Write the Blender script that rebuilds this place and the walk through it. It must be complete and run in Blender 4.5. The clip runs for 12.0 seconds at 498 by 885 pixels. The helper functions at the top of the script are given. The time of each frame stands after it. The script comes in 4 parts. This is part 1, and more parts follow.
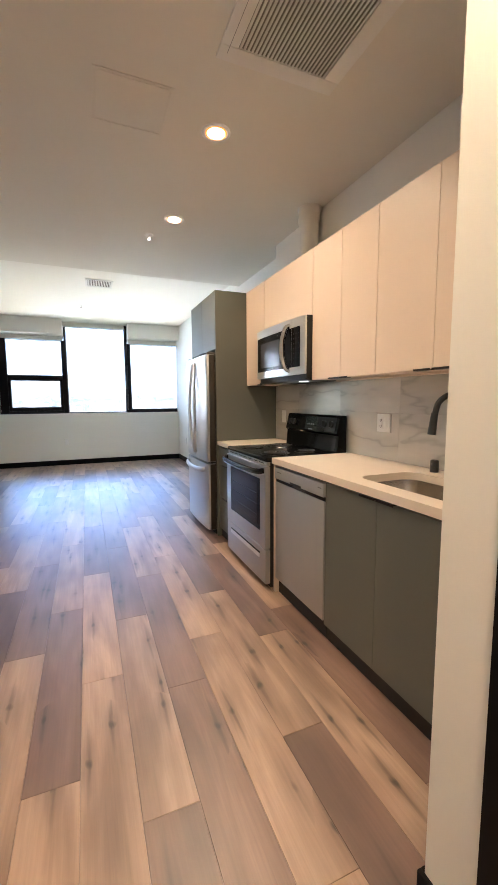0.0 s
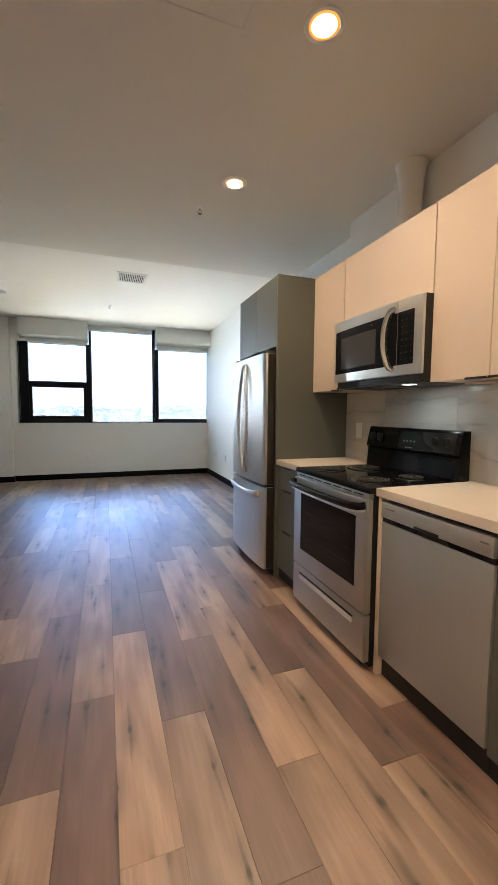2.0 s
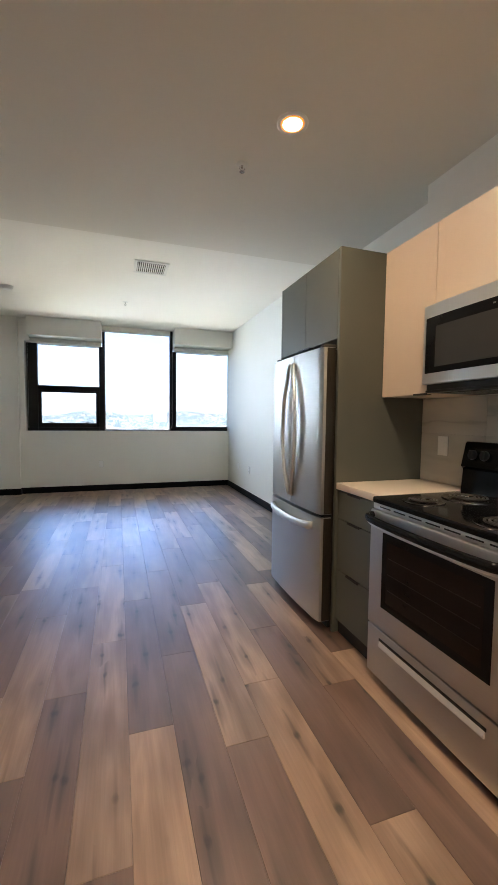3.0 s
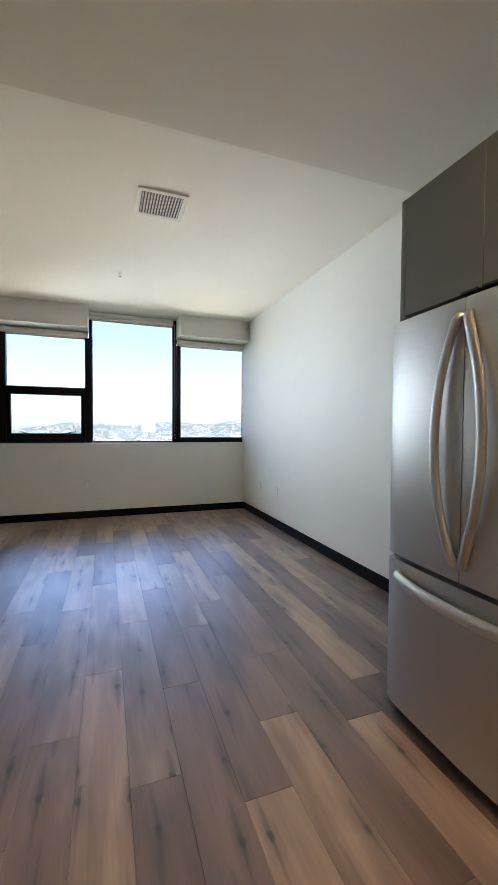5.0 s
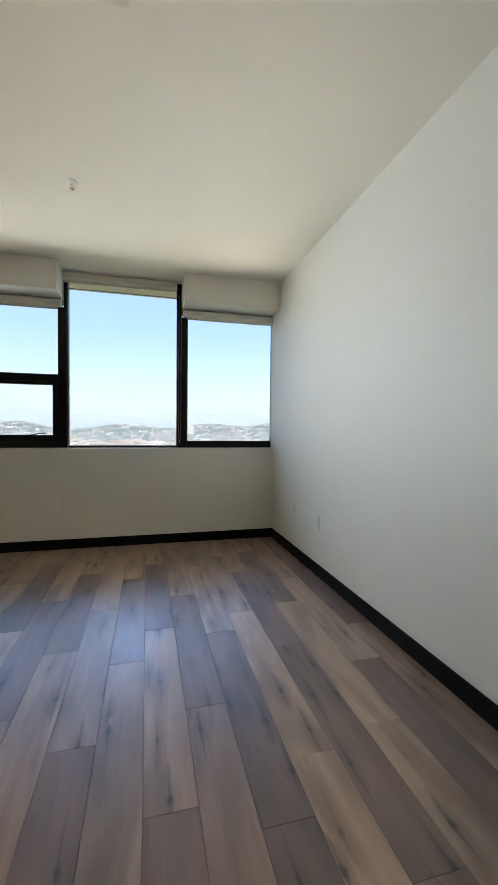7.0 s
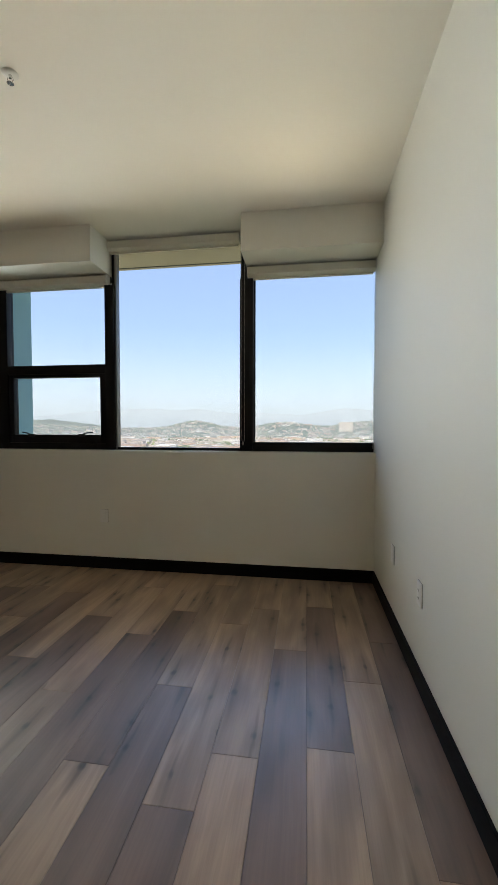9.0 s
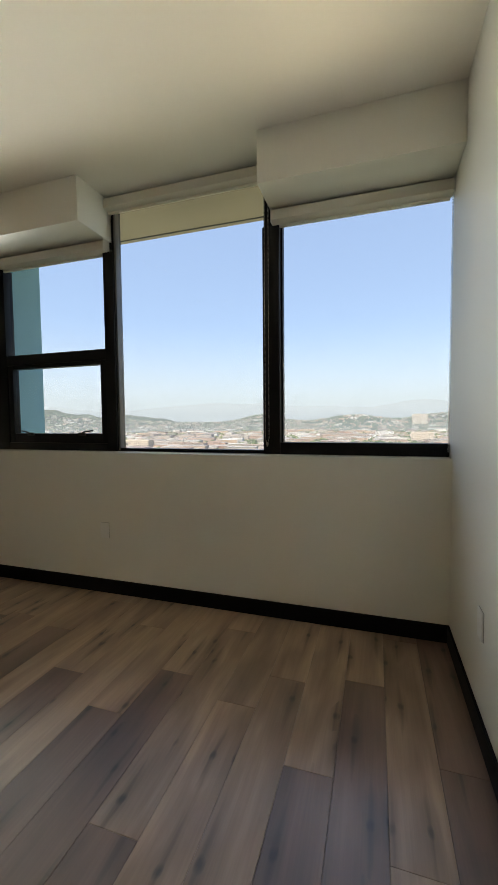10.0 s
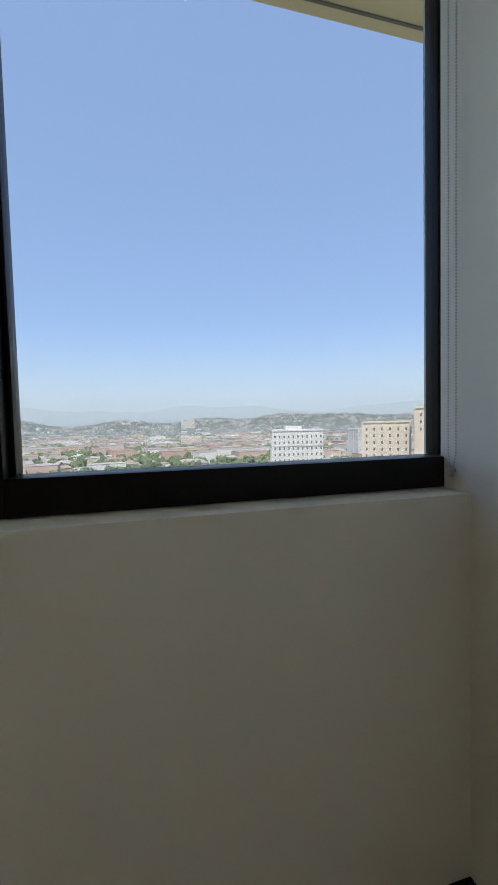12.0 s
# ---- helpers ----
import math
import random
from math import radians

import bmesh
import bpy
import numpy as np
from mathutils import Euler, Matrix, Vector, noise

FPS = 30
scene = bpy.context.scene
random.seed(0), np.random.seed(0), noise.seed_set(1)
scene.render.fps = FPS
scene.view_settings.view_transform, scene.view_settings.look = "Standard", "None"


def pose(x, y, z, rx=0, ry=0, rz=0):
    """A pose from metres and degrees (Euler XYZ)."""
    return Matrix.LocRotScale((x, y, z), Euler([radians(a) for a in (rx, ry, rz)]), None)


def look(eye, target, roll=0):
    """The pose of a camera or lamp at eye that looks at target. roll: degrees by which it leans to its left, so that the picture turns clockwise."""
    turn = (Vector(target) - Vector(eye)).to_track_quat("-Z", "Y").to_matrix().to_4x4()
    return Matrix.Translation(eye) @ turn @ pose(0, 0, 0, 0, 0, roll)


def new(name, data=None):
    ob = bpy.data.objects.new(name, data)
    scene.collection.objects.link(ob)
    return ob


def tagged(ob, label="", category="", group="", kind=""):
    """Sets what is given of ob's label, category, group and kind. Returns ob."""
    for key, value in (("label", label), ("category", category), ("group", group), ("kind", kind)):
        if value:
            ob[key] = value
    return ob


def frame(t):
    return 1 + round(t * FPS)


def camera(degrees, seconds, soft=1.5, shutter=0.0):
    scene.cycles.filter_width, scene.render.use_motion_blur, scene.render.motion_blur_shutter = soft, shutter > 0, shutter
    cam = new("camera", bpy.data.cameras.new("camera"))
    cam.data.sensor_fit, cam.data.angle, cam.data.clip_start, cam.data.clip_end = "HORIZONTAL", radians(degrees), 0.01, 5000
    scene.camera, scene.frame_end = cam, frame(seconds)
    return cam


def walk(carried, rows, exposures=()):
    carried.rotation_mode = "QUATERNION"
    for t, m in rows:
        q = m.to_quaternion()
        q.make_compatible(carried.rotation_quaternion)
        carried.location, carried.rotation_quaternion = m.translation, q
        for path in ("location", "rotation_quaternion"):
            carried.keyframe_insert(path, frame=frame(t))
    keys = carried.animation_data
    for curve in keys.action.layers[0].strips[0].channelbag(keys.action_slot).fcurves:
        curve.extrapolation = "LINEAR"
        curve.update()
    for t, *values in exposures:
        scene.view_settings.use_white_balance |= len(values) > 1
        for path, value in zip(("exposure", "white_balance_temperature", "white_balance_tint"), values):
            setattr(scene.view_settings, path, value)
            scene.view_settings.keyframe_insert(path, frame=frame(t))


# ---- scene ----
cam = camera(64.7, 12.0)
PATH = [
    (0, (-0.463, 0.247, 1.293), (0.293, 2.086, 1.079), -0.3),
    (0.5, (-0.519, 0.387, 1.28), (0.301, 2.202, 1.093), 0.1),
    (1, (-0.541, 0.56, 1.291), (0.284, 2.373, 1.117), 0.3),
    (1.5, (-0.556, 0.769, 1.276), (0.209, 2.61, 1.113), 0.4),
    (2, (-0.553, 1.035, 1.269), (0.129, 2.908, 1.116), 0.5),
    (2.5, (-0.552, 1.367, 1.274), (0.076, 3.261, 1.137), 0.9),
    (3, (-0.57, 1.711, 1.287), (0.059, 3.605, 1.166), 0.7),
    (3.5, (-0.683, 2.047, 1.301), (0.054, 3.903, 1.19), 0.5),
    (5.5, (-0.512, 3.512, 1.244), (0.132, 5.404, 1.181), 0.2),
    (6, (-0.334, 3.891, 1.266), (0.273, 5.795, 1.198), -0.0),
    (6.5, (-0.173, 4.295, 1.233), (0.413, 6.206, 1.179), 0.3),
    (8.5, (0.688, 5.431, 1.258), (0.617, 7.427, 1.164), 0.1),
    (9, (0.889, 5.786, 1.243), (0.602, 7.764, 1.167), 0.1),
    (9.5, (1.018, 6.182, 1.293), (0.508, 8.114, 1.203), -0.2),
    (10, (1.032, 6.606, 1.258), (0.418, 8.506, 1.15), -0.5),
    (10.5, (0.993, 7.083, 1.247), (0.391, 8.986, 1.117), -0.9),
    (11, (0.879, 7.551, 1.236), (0.558, 9.521, 1.107), -1.2),
    (11.4, (0.787, 7.884, 1.214), (0.797, 9.881, 1.106), -1.1),
    (11.7, (0.769, 8.074, 1.222), (0.985, 10.059, 1.118), -1.4),
    (12, (0.712, 8.251, 1.215), (1.207, 10.186, 1.117), -1.4),
]
EXPOSURE = [(0.0, 3.32, 6050, 9), (0.5, 3.08, 6050, 9), (1.5, 2.92, 6100, 8), (3.5, 2.70, 6250, 8), (5.5, 2.38, 6600, 8), (8.5, 1.86, 7500, 8), (10.5, 1.70, 8200, 7), (12.0, 1.40, 7000, 7)]
walk(cam, [(t, look(eye, target, roll)) for t, eye, target, roll in PATH], EXPOSURE)

# ---- world, sun and lamps ----
world = bpy.data.worlds.new("sky")
scene.world = world
world.use_nodes = True
wn = world.node_tree
wn.nodes.clear()
sky = wn.nodes.new("ShaderNodeTexSky")
sky.sky_type = "NISHITA"
sky.sun_disc = False
sky.sun_elevation = radians(58)
sky.sun_rotation = radians(200)
sky.altitude = 120
sky.air_density = 1.0
sky.dust_density = 0.9
sky.ozone_density = 1.2
bg = wn.nodes.new("ShaderNodeBackground")
bg.inputs["Strength"].default_value = 0.15
wout = wn.nodes.new("ShaderNodeOutputWorld")
haze = wn.nodes.new("ShaderNodeMix")
haze.data_type = "RGBA"
haze.inputs[0].default_value = 0.62
haze.inputs[7].default_value = (1.85, 2.78, 4.9, 1.0)
wn.links.new(sky.outputs[0], haze.inputs[6])
wn.links.new(haze.outputs[2], bg.inputs["Color"])
wn.links.new(bg.outputs[0], wout.inputs["Surface"])

SUN_FROM = Vector((math.sin(radians(200)) * math.cos(radians(58)), math.cos(radians(200)) * math.cos(radians(58)), math.sin(radians(58))))
sun = new("sun", bpy.data.lights.new("sun", "SUN"))
sun.data.energy, sun.data.angle, sun.data.color = 4.5, radians(0.5), (1.0, 0.95, 0.88)
sun.matrix_world = look(SUN_FROM * 50, (0, 0, 0))


def lamp(name, place, watts, size, colour):
    ob = new(name, bpy.data.lights.new(name, "AREA"))
    ob.data.shape, ob.data.size, ob.data.energy, ob.data.color = "DISK", size, watts, colour
    ob.location = place
    return ob


WARM = (1.0, 0.72, 0.46)
# The last two are unseen, added to brighten the near end of the kitchen.
DOWNLIGHTS = [(0.266, 2.475), (0.266, 3.60), (-0.35, 1.25), (-0.55, -0.35)]
for (lx, ly), watts in zip(DOWNLIGHTS, (1.7, 1.2, 2.1, 2.4)):
    lamp("downlight_beam", (lx, ly, 2.747), watts, 0.10, WARM).data.spread = radians(146)
lamp("cooktop_beam", (1.02, 2.78, 1.425), 0.10, 0.05, (0.92, 1.0, 0.95))

# Lamp strips added in the three window openings, in place of daylight: what the bright city throws up at the ceiling,
# and the sky's side light.
def daylight(place, target, width, depth, watts, colour, spread):
    ob = lamp("daylight_stand_in", place, watts, 1.0, colour)
    ob.data.shape, ob.data.size, ob.data.size_y, ob.data.spread = "RECTANGLE", width, depth, radians(spread)
    ob.matrix_world = look(place, target)


UPLIGHT, SKYLIGHT, PALE = (1.0, 0.915, 0.755), (0.30, 0.52, 1.0), (0.76, 0.88, 1.0)
def aimed(cx, turn, lift, y=9.055, z=1.062):
    """A point one metre from a sill strip, turned from straight in and lifted, in degrees."""
    t, e = radians(turn), radians(lift)
    return (cx + math.sin(t) * math.cos(e), y - math.cos(t) * math.cos(e), z + math.sin(e))


for cx, w in ((-1.42, 1.00), (-0.23, 1.05), (0.84, 0.72)):
    daylight((cx, 9.055, 1.062), aimed(cx, 0, 29), w, 0.03, 0.42, UPLIGHT, 44)
    steep, flat = (0.46, 0.05) if -1 < cx < 0 else (0.22, 0.17)
    daylight((cx, 9.025, 1.062), aimed(cx, 0, 55, 9.025, 1.062), w, 0.02, steep, UPLIGHT, 68)
    daylight((cx, 8.995, 2.20), aimed(cx, 0, 33, 8.995, 2.20), w, 0.02, flat, UPLIGHT, 58)
    # Strip aimed down, added for the blue sheen on the floor.
    daylight((cx, 8.988, 1.045), aimed(cx, 0, -23, 8.988, 1.045), w, 0.02, 0.11 if cx > 0.5 else 0.22, SKYLIGHT, 52)
daylight((-2.0, 9.012, 1.78), (-2.0 + math.sin(radians(55)), 9.012 - math.cos(radians(55)), 1.80), 0.02, 1.3, 3.2, PALE, 72)

# ---- materials ----


def nodes_of(name):
    m = bpy.data.materials.new(name)
    m.use_nodes = True
    nt = m.node_tree
    return m, nt, nt.nodes["Principled BSDF"]


def add(nt, kind, **values):
    n = nt.nodes.new(kind)
    for key, value in values.items():
        n.inputs[key.replace("_", " ")].default_value = value
    return n


def mapped(nt, scale, random_shift=False):
    """Object coordinates scaled per axis, shifted at random for each piece."""
    tc = nt.nodes.new("ShaderNodeTexCoord")
    mp = nt.nodes.new("ShaderNodeMapping")
    mp.inputs["Scale"].default_value = scale
    if random_shift:
        oi = nt.nodes.new("ShaderNodeObjectInfo")
        mul = nt.nodes.new("ShaderNodeVectorMath")
        mul.operation = "MULTIPLY_ADD"
        mul.inputs[1].default_value = (37.0, 91.0, 13.0)
        nt.links.new(oi.outputs["Random"], mul.inputs[0])
        nt.links.new(tc.outputs["Object"], mul.inputs[2])
        nt.links.new(mul.outputs[0], mp.inputs["Vector"])
    else:
        nt.links.new(tc.outputs["Object"], mp.inputs["Vector"])
    return mp


def noise_of(nt, vec, scale, detail=4.0, rough=0.55):
    n = add(nt, "ShaderNodeTexNoise", Scale=scale, Detail=detail, Roughness=rough)
    nt.links.new(vec.outputs[0], n.inputs["Vector"])
    return n


def ramp(nt, src, stops):
    r = nt.nodes.new("ShaderNodeValToRGB")
    el = r.color_ramp.elements
    while len(el) < len(stops):
        el.new(0.5)
    for e, (p, c) in zip(el, stops):
        e.position, e.color = p, (*c, 1.0) if len(c) == 3 else c
    nt.links.new(src, r.inputs["Fac"])
    return r


def mixed(nt, kind, fac, a, b):
    m = nt.nodes.new("ShaderNodeMix")
    m.data_type, m.blend_type = "RGBA", kind
    for sock, v in ((m.inputs[0], fac), (m.inputs[6], a), (m.inputs[7], b)):
        if isinstance(v, (int, float)):
            sock.default_value = v
        elif isinstance(v, tuple):
            sock.default_value = (*v, 1.0)
        else:
            nt.links.new(v, sock)
    return m.outputs[2]


def surface(name, colour, rough=0.5, metal=0.0, var=0.05, broad=1.5, fine=90.0, bump=0.03, stretch=(1, 1, 1), coat=0.0, spec=0.5, rough_var=0.08):
    """A painted, moulded or metal surface with broad and fine variation."""
    m, nt, b = nodes_of(name)
    vec = mapped(nt, stretch)
    n1, n2 = noise_of(nt, vec, broad, 3.0), noise_of(nt, vec, fine, 2.0)
    dark = tuple(c * (1 - var) for c in colour)
    lite = tuple(min(1.0, c * (1 + var)) for c in colour)
    r1 = ramp(nt, n1.outputs["Fac"], [(0.3, dark), (0.7, lite)])
    r2 = ramp(nt, n2.outputs["Fac"], [(0.25, (1 - var * 0.8,) * 3), (0.75, (1.0,) * 3)])
    nt.links.new(mixed(nt, "MULTIPLY", 1.0, r1.outputs[0], r2.outputs[0]), b.inputs["Base Color"])
    rr = nt.nodes.new("ShaderNodeMapRange")
    rr.inputs["To Min"].default_value, rr.inputs["To Max"].default_value = max(0.02, rough - rough_var), min(1.0, rough + rough_var)
    nt.links.new(n1.outputs["Fac"], rr.inputs["Value"])
    nt.links.new(rr.outputs[0], b.inputs["Roughness"])
    b.inputs["Metallic"].default_value = metal
    b.inputs["Specular IOR Level"].default_value = spec
    b.inputs["Coat Weight"].default_value = coat
    if bump:
        bp = add(nt, "ShaderNodeBump", Strength=bump, Distance=0.002)
        nt.links.new(n2.outputs["Fac"], bp.inputs["Height"])
        nt.links.new(bp.outputs[0], b.inputs["Normal"])
    return m


def wood_floor(name, light, mid, dark, knot):
    """Printed plank: long grain, cathedral streaks, smoky patches and knots, shifted at random for each plank."""
    m, nt, b = nodes_of(name)
    vec = mapped(nt, (1, 1, 1), True)
    long_vec = nt.nodes.new("ShaderNodeMapping")
    long_vec.inputs["Scale"].default_value = (8.0, 1.0, 1.0)
    nt.links.new(vec.outputs[0], long_vec.inputs["Vector"])
    grain_vec = nt.nodes.new("ShaderNodeMapping")
    grain_vec.inputs["Scale"].default_value = (110.0, 3.0, 1.0)
    nt.links.new(vec.outputs[0], grain_vec.inputs["Vector"])
    n_long = noise_of(nt, long_vec, 1.0, 3.0, 0.5)
    n_long.inputs["Distortion"].default_value = 1.3
    n_grain = noise_of(nt, grain_vec, 1.0, 4.0, 0.7)
    patch = nt.nodes.new("ShaderNodeMapping")
    patch.inputs["Scale"].default_value = (5.0, 1.6, 1.0)
    nt.links.new(vec.outputs[0], patch.inputs["Vector"])
    n_patch = noise_of(nt, patch, 1.0, 2.0, 0.5)
    base = ramp(nt, n_long.outputs["Fac"], [(0.33, tuple(0.5 * (a + c) for a, c in zip(dark, mid))), (0.49, mid), (0.66, light)])
    smoke = ramp(nt, n_patch.outputs["Fac"], [(0.32, (0.60, 0.57, 0.56)), (0.55, (1.0, 1.0, 1.0))])
    fine = ramp(nt, n_grain.outputs["Fac"], [(0.30, (0.88, 0.87, 0.86)), (0.62, (1.03, 1.03, 1.02))])
    c1 = mixed(nt, "MULTIPLY", 1.0, base.outputs[0], smoke.outputs[0])
    c2 = mixed(nt, "MULTIPLY", 1.0, c1, fine.outputs[0])
    kv = nt.nodes.new("ShaderNodeMapping")
    kv.inputs["Scale"].default_value = (6.0, 2.6, 1.0)
    nt.links.new(vec.outputs[0], kv.inputs["Vector"])
    warp = noise_of(nt, long_vec, 3.5, 3.0)
    kadd = nt.nodes.new("ShaderNodeVectorMath")
    kadd.operation = "MULTIPLY_ADD"
    kadd.inputs[1].default_value = (0.22, 0.16, 0.0)
    nt.links.new(warp.outputs["Color"], kadd.inputs[0])
    nt.links.new(kv.outputs[0], kadd.inputs[2])
    vor = add(nt, "ShaderNodeTexVoronoi", Scale=1.0)
    vor.voronoi_dimensions = "2D"
    nt.links.new(kadd.outputs[0], vor.inputs["Vector"])
    gap = nt.nodes.new("ShaderNodeVectorMath")
    gap.operation = "SUBTRACT"
    nt.links.new(kadd.outputs[0], gap.inputs[0])
    nt.links.new(vor.outputs["Position"], gap.inputs[1])
    pick = ramp(nt, vor.outputs["Color"], [(0.25, (0, 0, 0)), (0.39, (1, 1, 1))])

    def spot(width, length, inner):
        sc = nt.nodes.new("ShaderNodeVectorMath")
        sc.operation = "MULTIPLY"
        sc.inputs[1].default_value = (1 / (6.0 * width), 1 / (2.6 * length), 0.0)
        nt.links.new(gap.outputs[0], sc.inputs[0])
        ln = nt.nodes.new("ShaderNodeVectorMath")
        ln.operation = "LENGTH"
        nt.links.new(sc.outputs[0], ln.inputs[0])
        m1 = ramp(nt, ln.outputs["Value"], [(inner, (1, 1, 1)), (1.0, (0, 0, 0))])
        return mixed(nt, "MULTIPLY", 1.0, m1.outputs[0], pick.outputs[0])

    def weighed(sock, k):
        f = nt.nodes.new("ShaderNodeMath")
        f.operation = "MULTIPLY"
        f.inputs[1].default_value = k
        nt.links.new(sock, f.inputs[0])
        return f.outputs[0]

    c3 = mixed(nt, "MIX", weighed(spot(0.038, 0.15, 0.05), 0.62), c2, tuple(0.5 * v for v in dark))
    c3 = mixed(nt, "MIX", weighed(spot(0.011, 0.22, 0.05), 0.85), c3, tuple(0.45 * v for v in dark))
    c3 = mixed(nt, "MIX", weighed(spot(0.015, 0.026, 0.3), 0.95), c3, knot)
    oi = nt.nodes.new("ShaderNodeObjectInfo")
    tone = ramp(nt, oi.outputs["Random"], [(0.0, (0.88, 0.88, 0.90)), (1.0, (1.10, 1.08, 1.05))])
    nt.links.new(mixed(nt, "MULTIPLY", 1.0, c3, tone.outputs[0]), b.inputs["Base Color"])
    rr = nt.nodes.new("ShaderNodeMapRange")
    rr.inputs["To Min"].default_value, rr.inputs["To Max"].default_value = 0.40, 0.48
    nt.links.new(n_grain.outputs["Fac"], rr.inputs["Value"])
    nt.links.new(rr.outputs[0], b.inputs["Roughness"])
    bp = add(nt, "ShaderNodeBump", Strength=0.12, Distance=0.001)
    nt.links.new(n_grain.outputs["Fac"], bp.inputs["Height"])
    nt.links.new(bp.outputs[0], b.inputs["Normal"])
    b.inputs["Specular IOR Level"].default_value = 0.8
    b.inputs["Coat Weight"].default_value = 0.6
    b.inputs["Coat Roughness"].default_value = 0.36
    b.inputs["Coat IOR"].default_value = 1.6
    return m


def marble(name):
    """Pale stone tile with a few soft grey veins that run aslant."""
    m, nt, b = nodes_of(name)
    vec = mapped(nt, (1, 1, 1), True)
    lean = nt.nodes.new("ShaderNodeMapping")
    lean.inputs["Rotation"].default_value = (radians(38), 0, 0)
    lean.inputs["Scale"].default_value = (1.0, 0.7, 2.4)
    nt.links.new(vec.outputs[0], lean.inputs["Vector"])
    n1 = noise_of(nt, lean, 1.15, 4.0, 0.5)
    n1.inputs["Distortion"].default_value = 0.2
    vein = ramp(nt, n1.outputs["Fac"], [(0.40, (1, 1, 1)), (0.482, (0.84, 0.84, 0.85)), (0.50, (0.60, 0.60, 0.61)), (0.518, (0.84, 0.84, 0.84)), (0.60, (1, 1, 1))])
    cloud = noise_of(nt, lean, 0.8, 3.0)
    base = ramp(nt, cloud.outputs["Fac"], [(0.3, (0.57, 0.55, 0.51)), (0.7, (0.67, 0.65, 0.61))])
    nt.links.new(mixed(nt, "MULTIPLY", 0.75, base.outputs[0], vein.outputs[0]), b.inputs["Base Color"])
    b.inputs["Roughness"].default_value = 0.14
    return m


def glowing(name, colour, strength):
    m, nt, b = nodes_of(name)
    b.inputs["Base Color"].default_value = (*colour, 1)
    b.inputs["Emission Color"].default_value = (*colour, 1)
    b.inputs["Emission Strength"].default_value = strength
    return m


def clear_glass(name, tint, rough=0.0, weight=1.0):
    """A thin pane: lets light straight through, with the gloss that its Fresnel gives."""
    m = bpy.data.materials.new(name)
    m.use_nodes = True
    nt = m.node_tree
    nt.nodes.clear()
    out = nt.nodes.new("ShaderNodeOutputMaterial")
    clear = nt.nodes.new("ShaderNodeBsdfTransparent")
    clear.inputs["Color"].default_value = (*tint, 1)
    gloss = nt.nodes.new("ShaderNodeBsdfGlossy")
    gloss.inputs["Roughness"].default_value = rough
    facing = nt.nodes.new("ShaderNodeLayerWeight")
    facing.inputs["Blend"].default_value = 0.5
    steep = nt.nodes.new("ShaderNodeMath")
    steep.operation = "POWER"
    steep.inputs[1].default_value = 5.0
    nt.links.new(facing.outputs["Facing"], steep.inputs[0])
    fres = nt.nodes.new("ShaderNodeMath")
    fres.operation = "MULTIPLY_ADD"
    fres.inputs[1].default_value, fres.inputs[2].default_value = 0.6, 0.004
    nt.links.new(steep.outputs[0], fres.inputs[0])
    mix = nt.nodes.new("ShaderNodeMixShader")
    nt.links.new(fres.outputs[0], mix.inputs[0])
    nt.links.new(clear.outputs[0], mix.inputs[1])
    nt.links.new(gloss.outputs[0], mix.inputs[2])
    nt.links.new(mix.outputs[0], out.inputs["Surface"])
    return m


def scattered(name, stops, rough=0.8, scale=0.0):
    """Many pieces in one mesh, each with its own colour of the ramp."""
    m, nt, b = nodes_of(name)
    geo = nt.nodes.new("ShaderNodeNewGeometry")
    r = ramp(nt, geo.outputs["Random Per Island"], stops)
    if scale:
        vec = mapped(nt, (1, 1, 1))
        n = noise_of(nt, vec, scale, 3.0)
        r2 = ramp(nt, n.outputs["Fac"], [(0.3, (0.7, 0.7, 0.7)), (0.7, (1.15, 1.15, 1.15))])
        nt.links.new(mixed(nt, "MULTIPLY", 1.0, r.outputs[0], r2.outputs[0]), b.inputs["Base Color"])
    else:
        nt.links.new(r.outputs[0], b.inputs["Base Color"])
    b.inputs["Roughness"].default_value = rough
    return m


WALL = surface("wall_paint", (0.84, 0.83, 0.775), 0.5, var=0.012, broad=0.8, fine=90, bump=0.05)
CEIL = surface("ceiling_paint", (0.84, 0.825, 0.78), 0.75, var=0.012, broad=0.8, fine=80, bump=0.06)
# Ceiling paint made darker, to carry the shade past the ceiling step.
CEIL_SHADED = surface("shaded_ceiling_paint", (0.73, 0.71, 0.655), 0.8, var=0.012, broad=0.8, fine=80, bump=0.06)
BASEB = surface("black_baseboard", (0.005, 0.005, 0.006), 0.6, var=0.2, fine=40, bump=0.03, spec=0.12)
FLOOR_L = wood_floor("plank_light", (0.515, 0.368, 0.265), (0.422, 0.290, 0.203), (0.265, 0.170, 0.117), (0.045, 0.029, 0.021))
FLOOR_M = wood_floor("plank_mid", (0.37, 0.246, 0.175), (0.30, 0.191, 0.134), (0.20, 0.122, 0.087), (0.036, 0.024, 0.018))
FLOOR_D = wood_floor("plank_dark", (0.262, 0.164, 0.124), (0.212, 0.130, 0.098), (0.138, 0.083, 0.064), (0.025, 0.017, 0.014))
JOINT = surface("plank_joint", (0.06, 0.043, 0.034), 0.8)
UPPER = surface("beige_laminate", (0.74, 0.61, 0.49), 0.42, var=0.012, broad=2, fine=70, bump=0.02)
GREEN = surface("sage_grey_laminate", (0.122, 0.130, 0.109), 0.42, var=0.04, broad=2, fine=70, bump=0.02)
EDGE = surface("black_pull", (0.012, 0.012, 0.012), 0.4, metal=0.3, var=0.1)
TOE = surface("black_toe_kick", (0.012, 0.011, 0.010), 0.55, var=0.15)
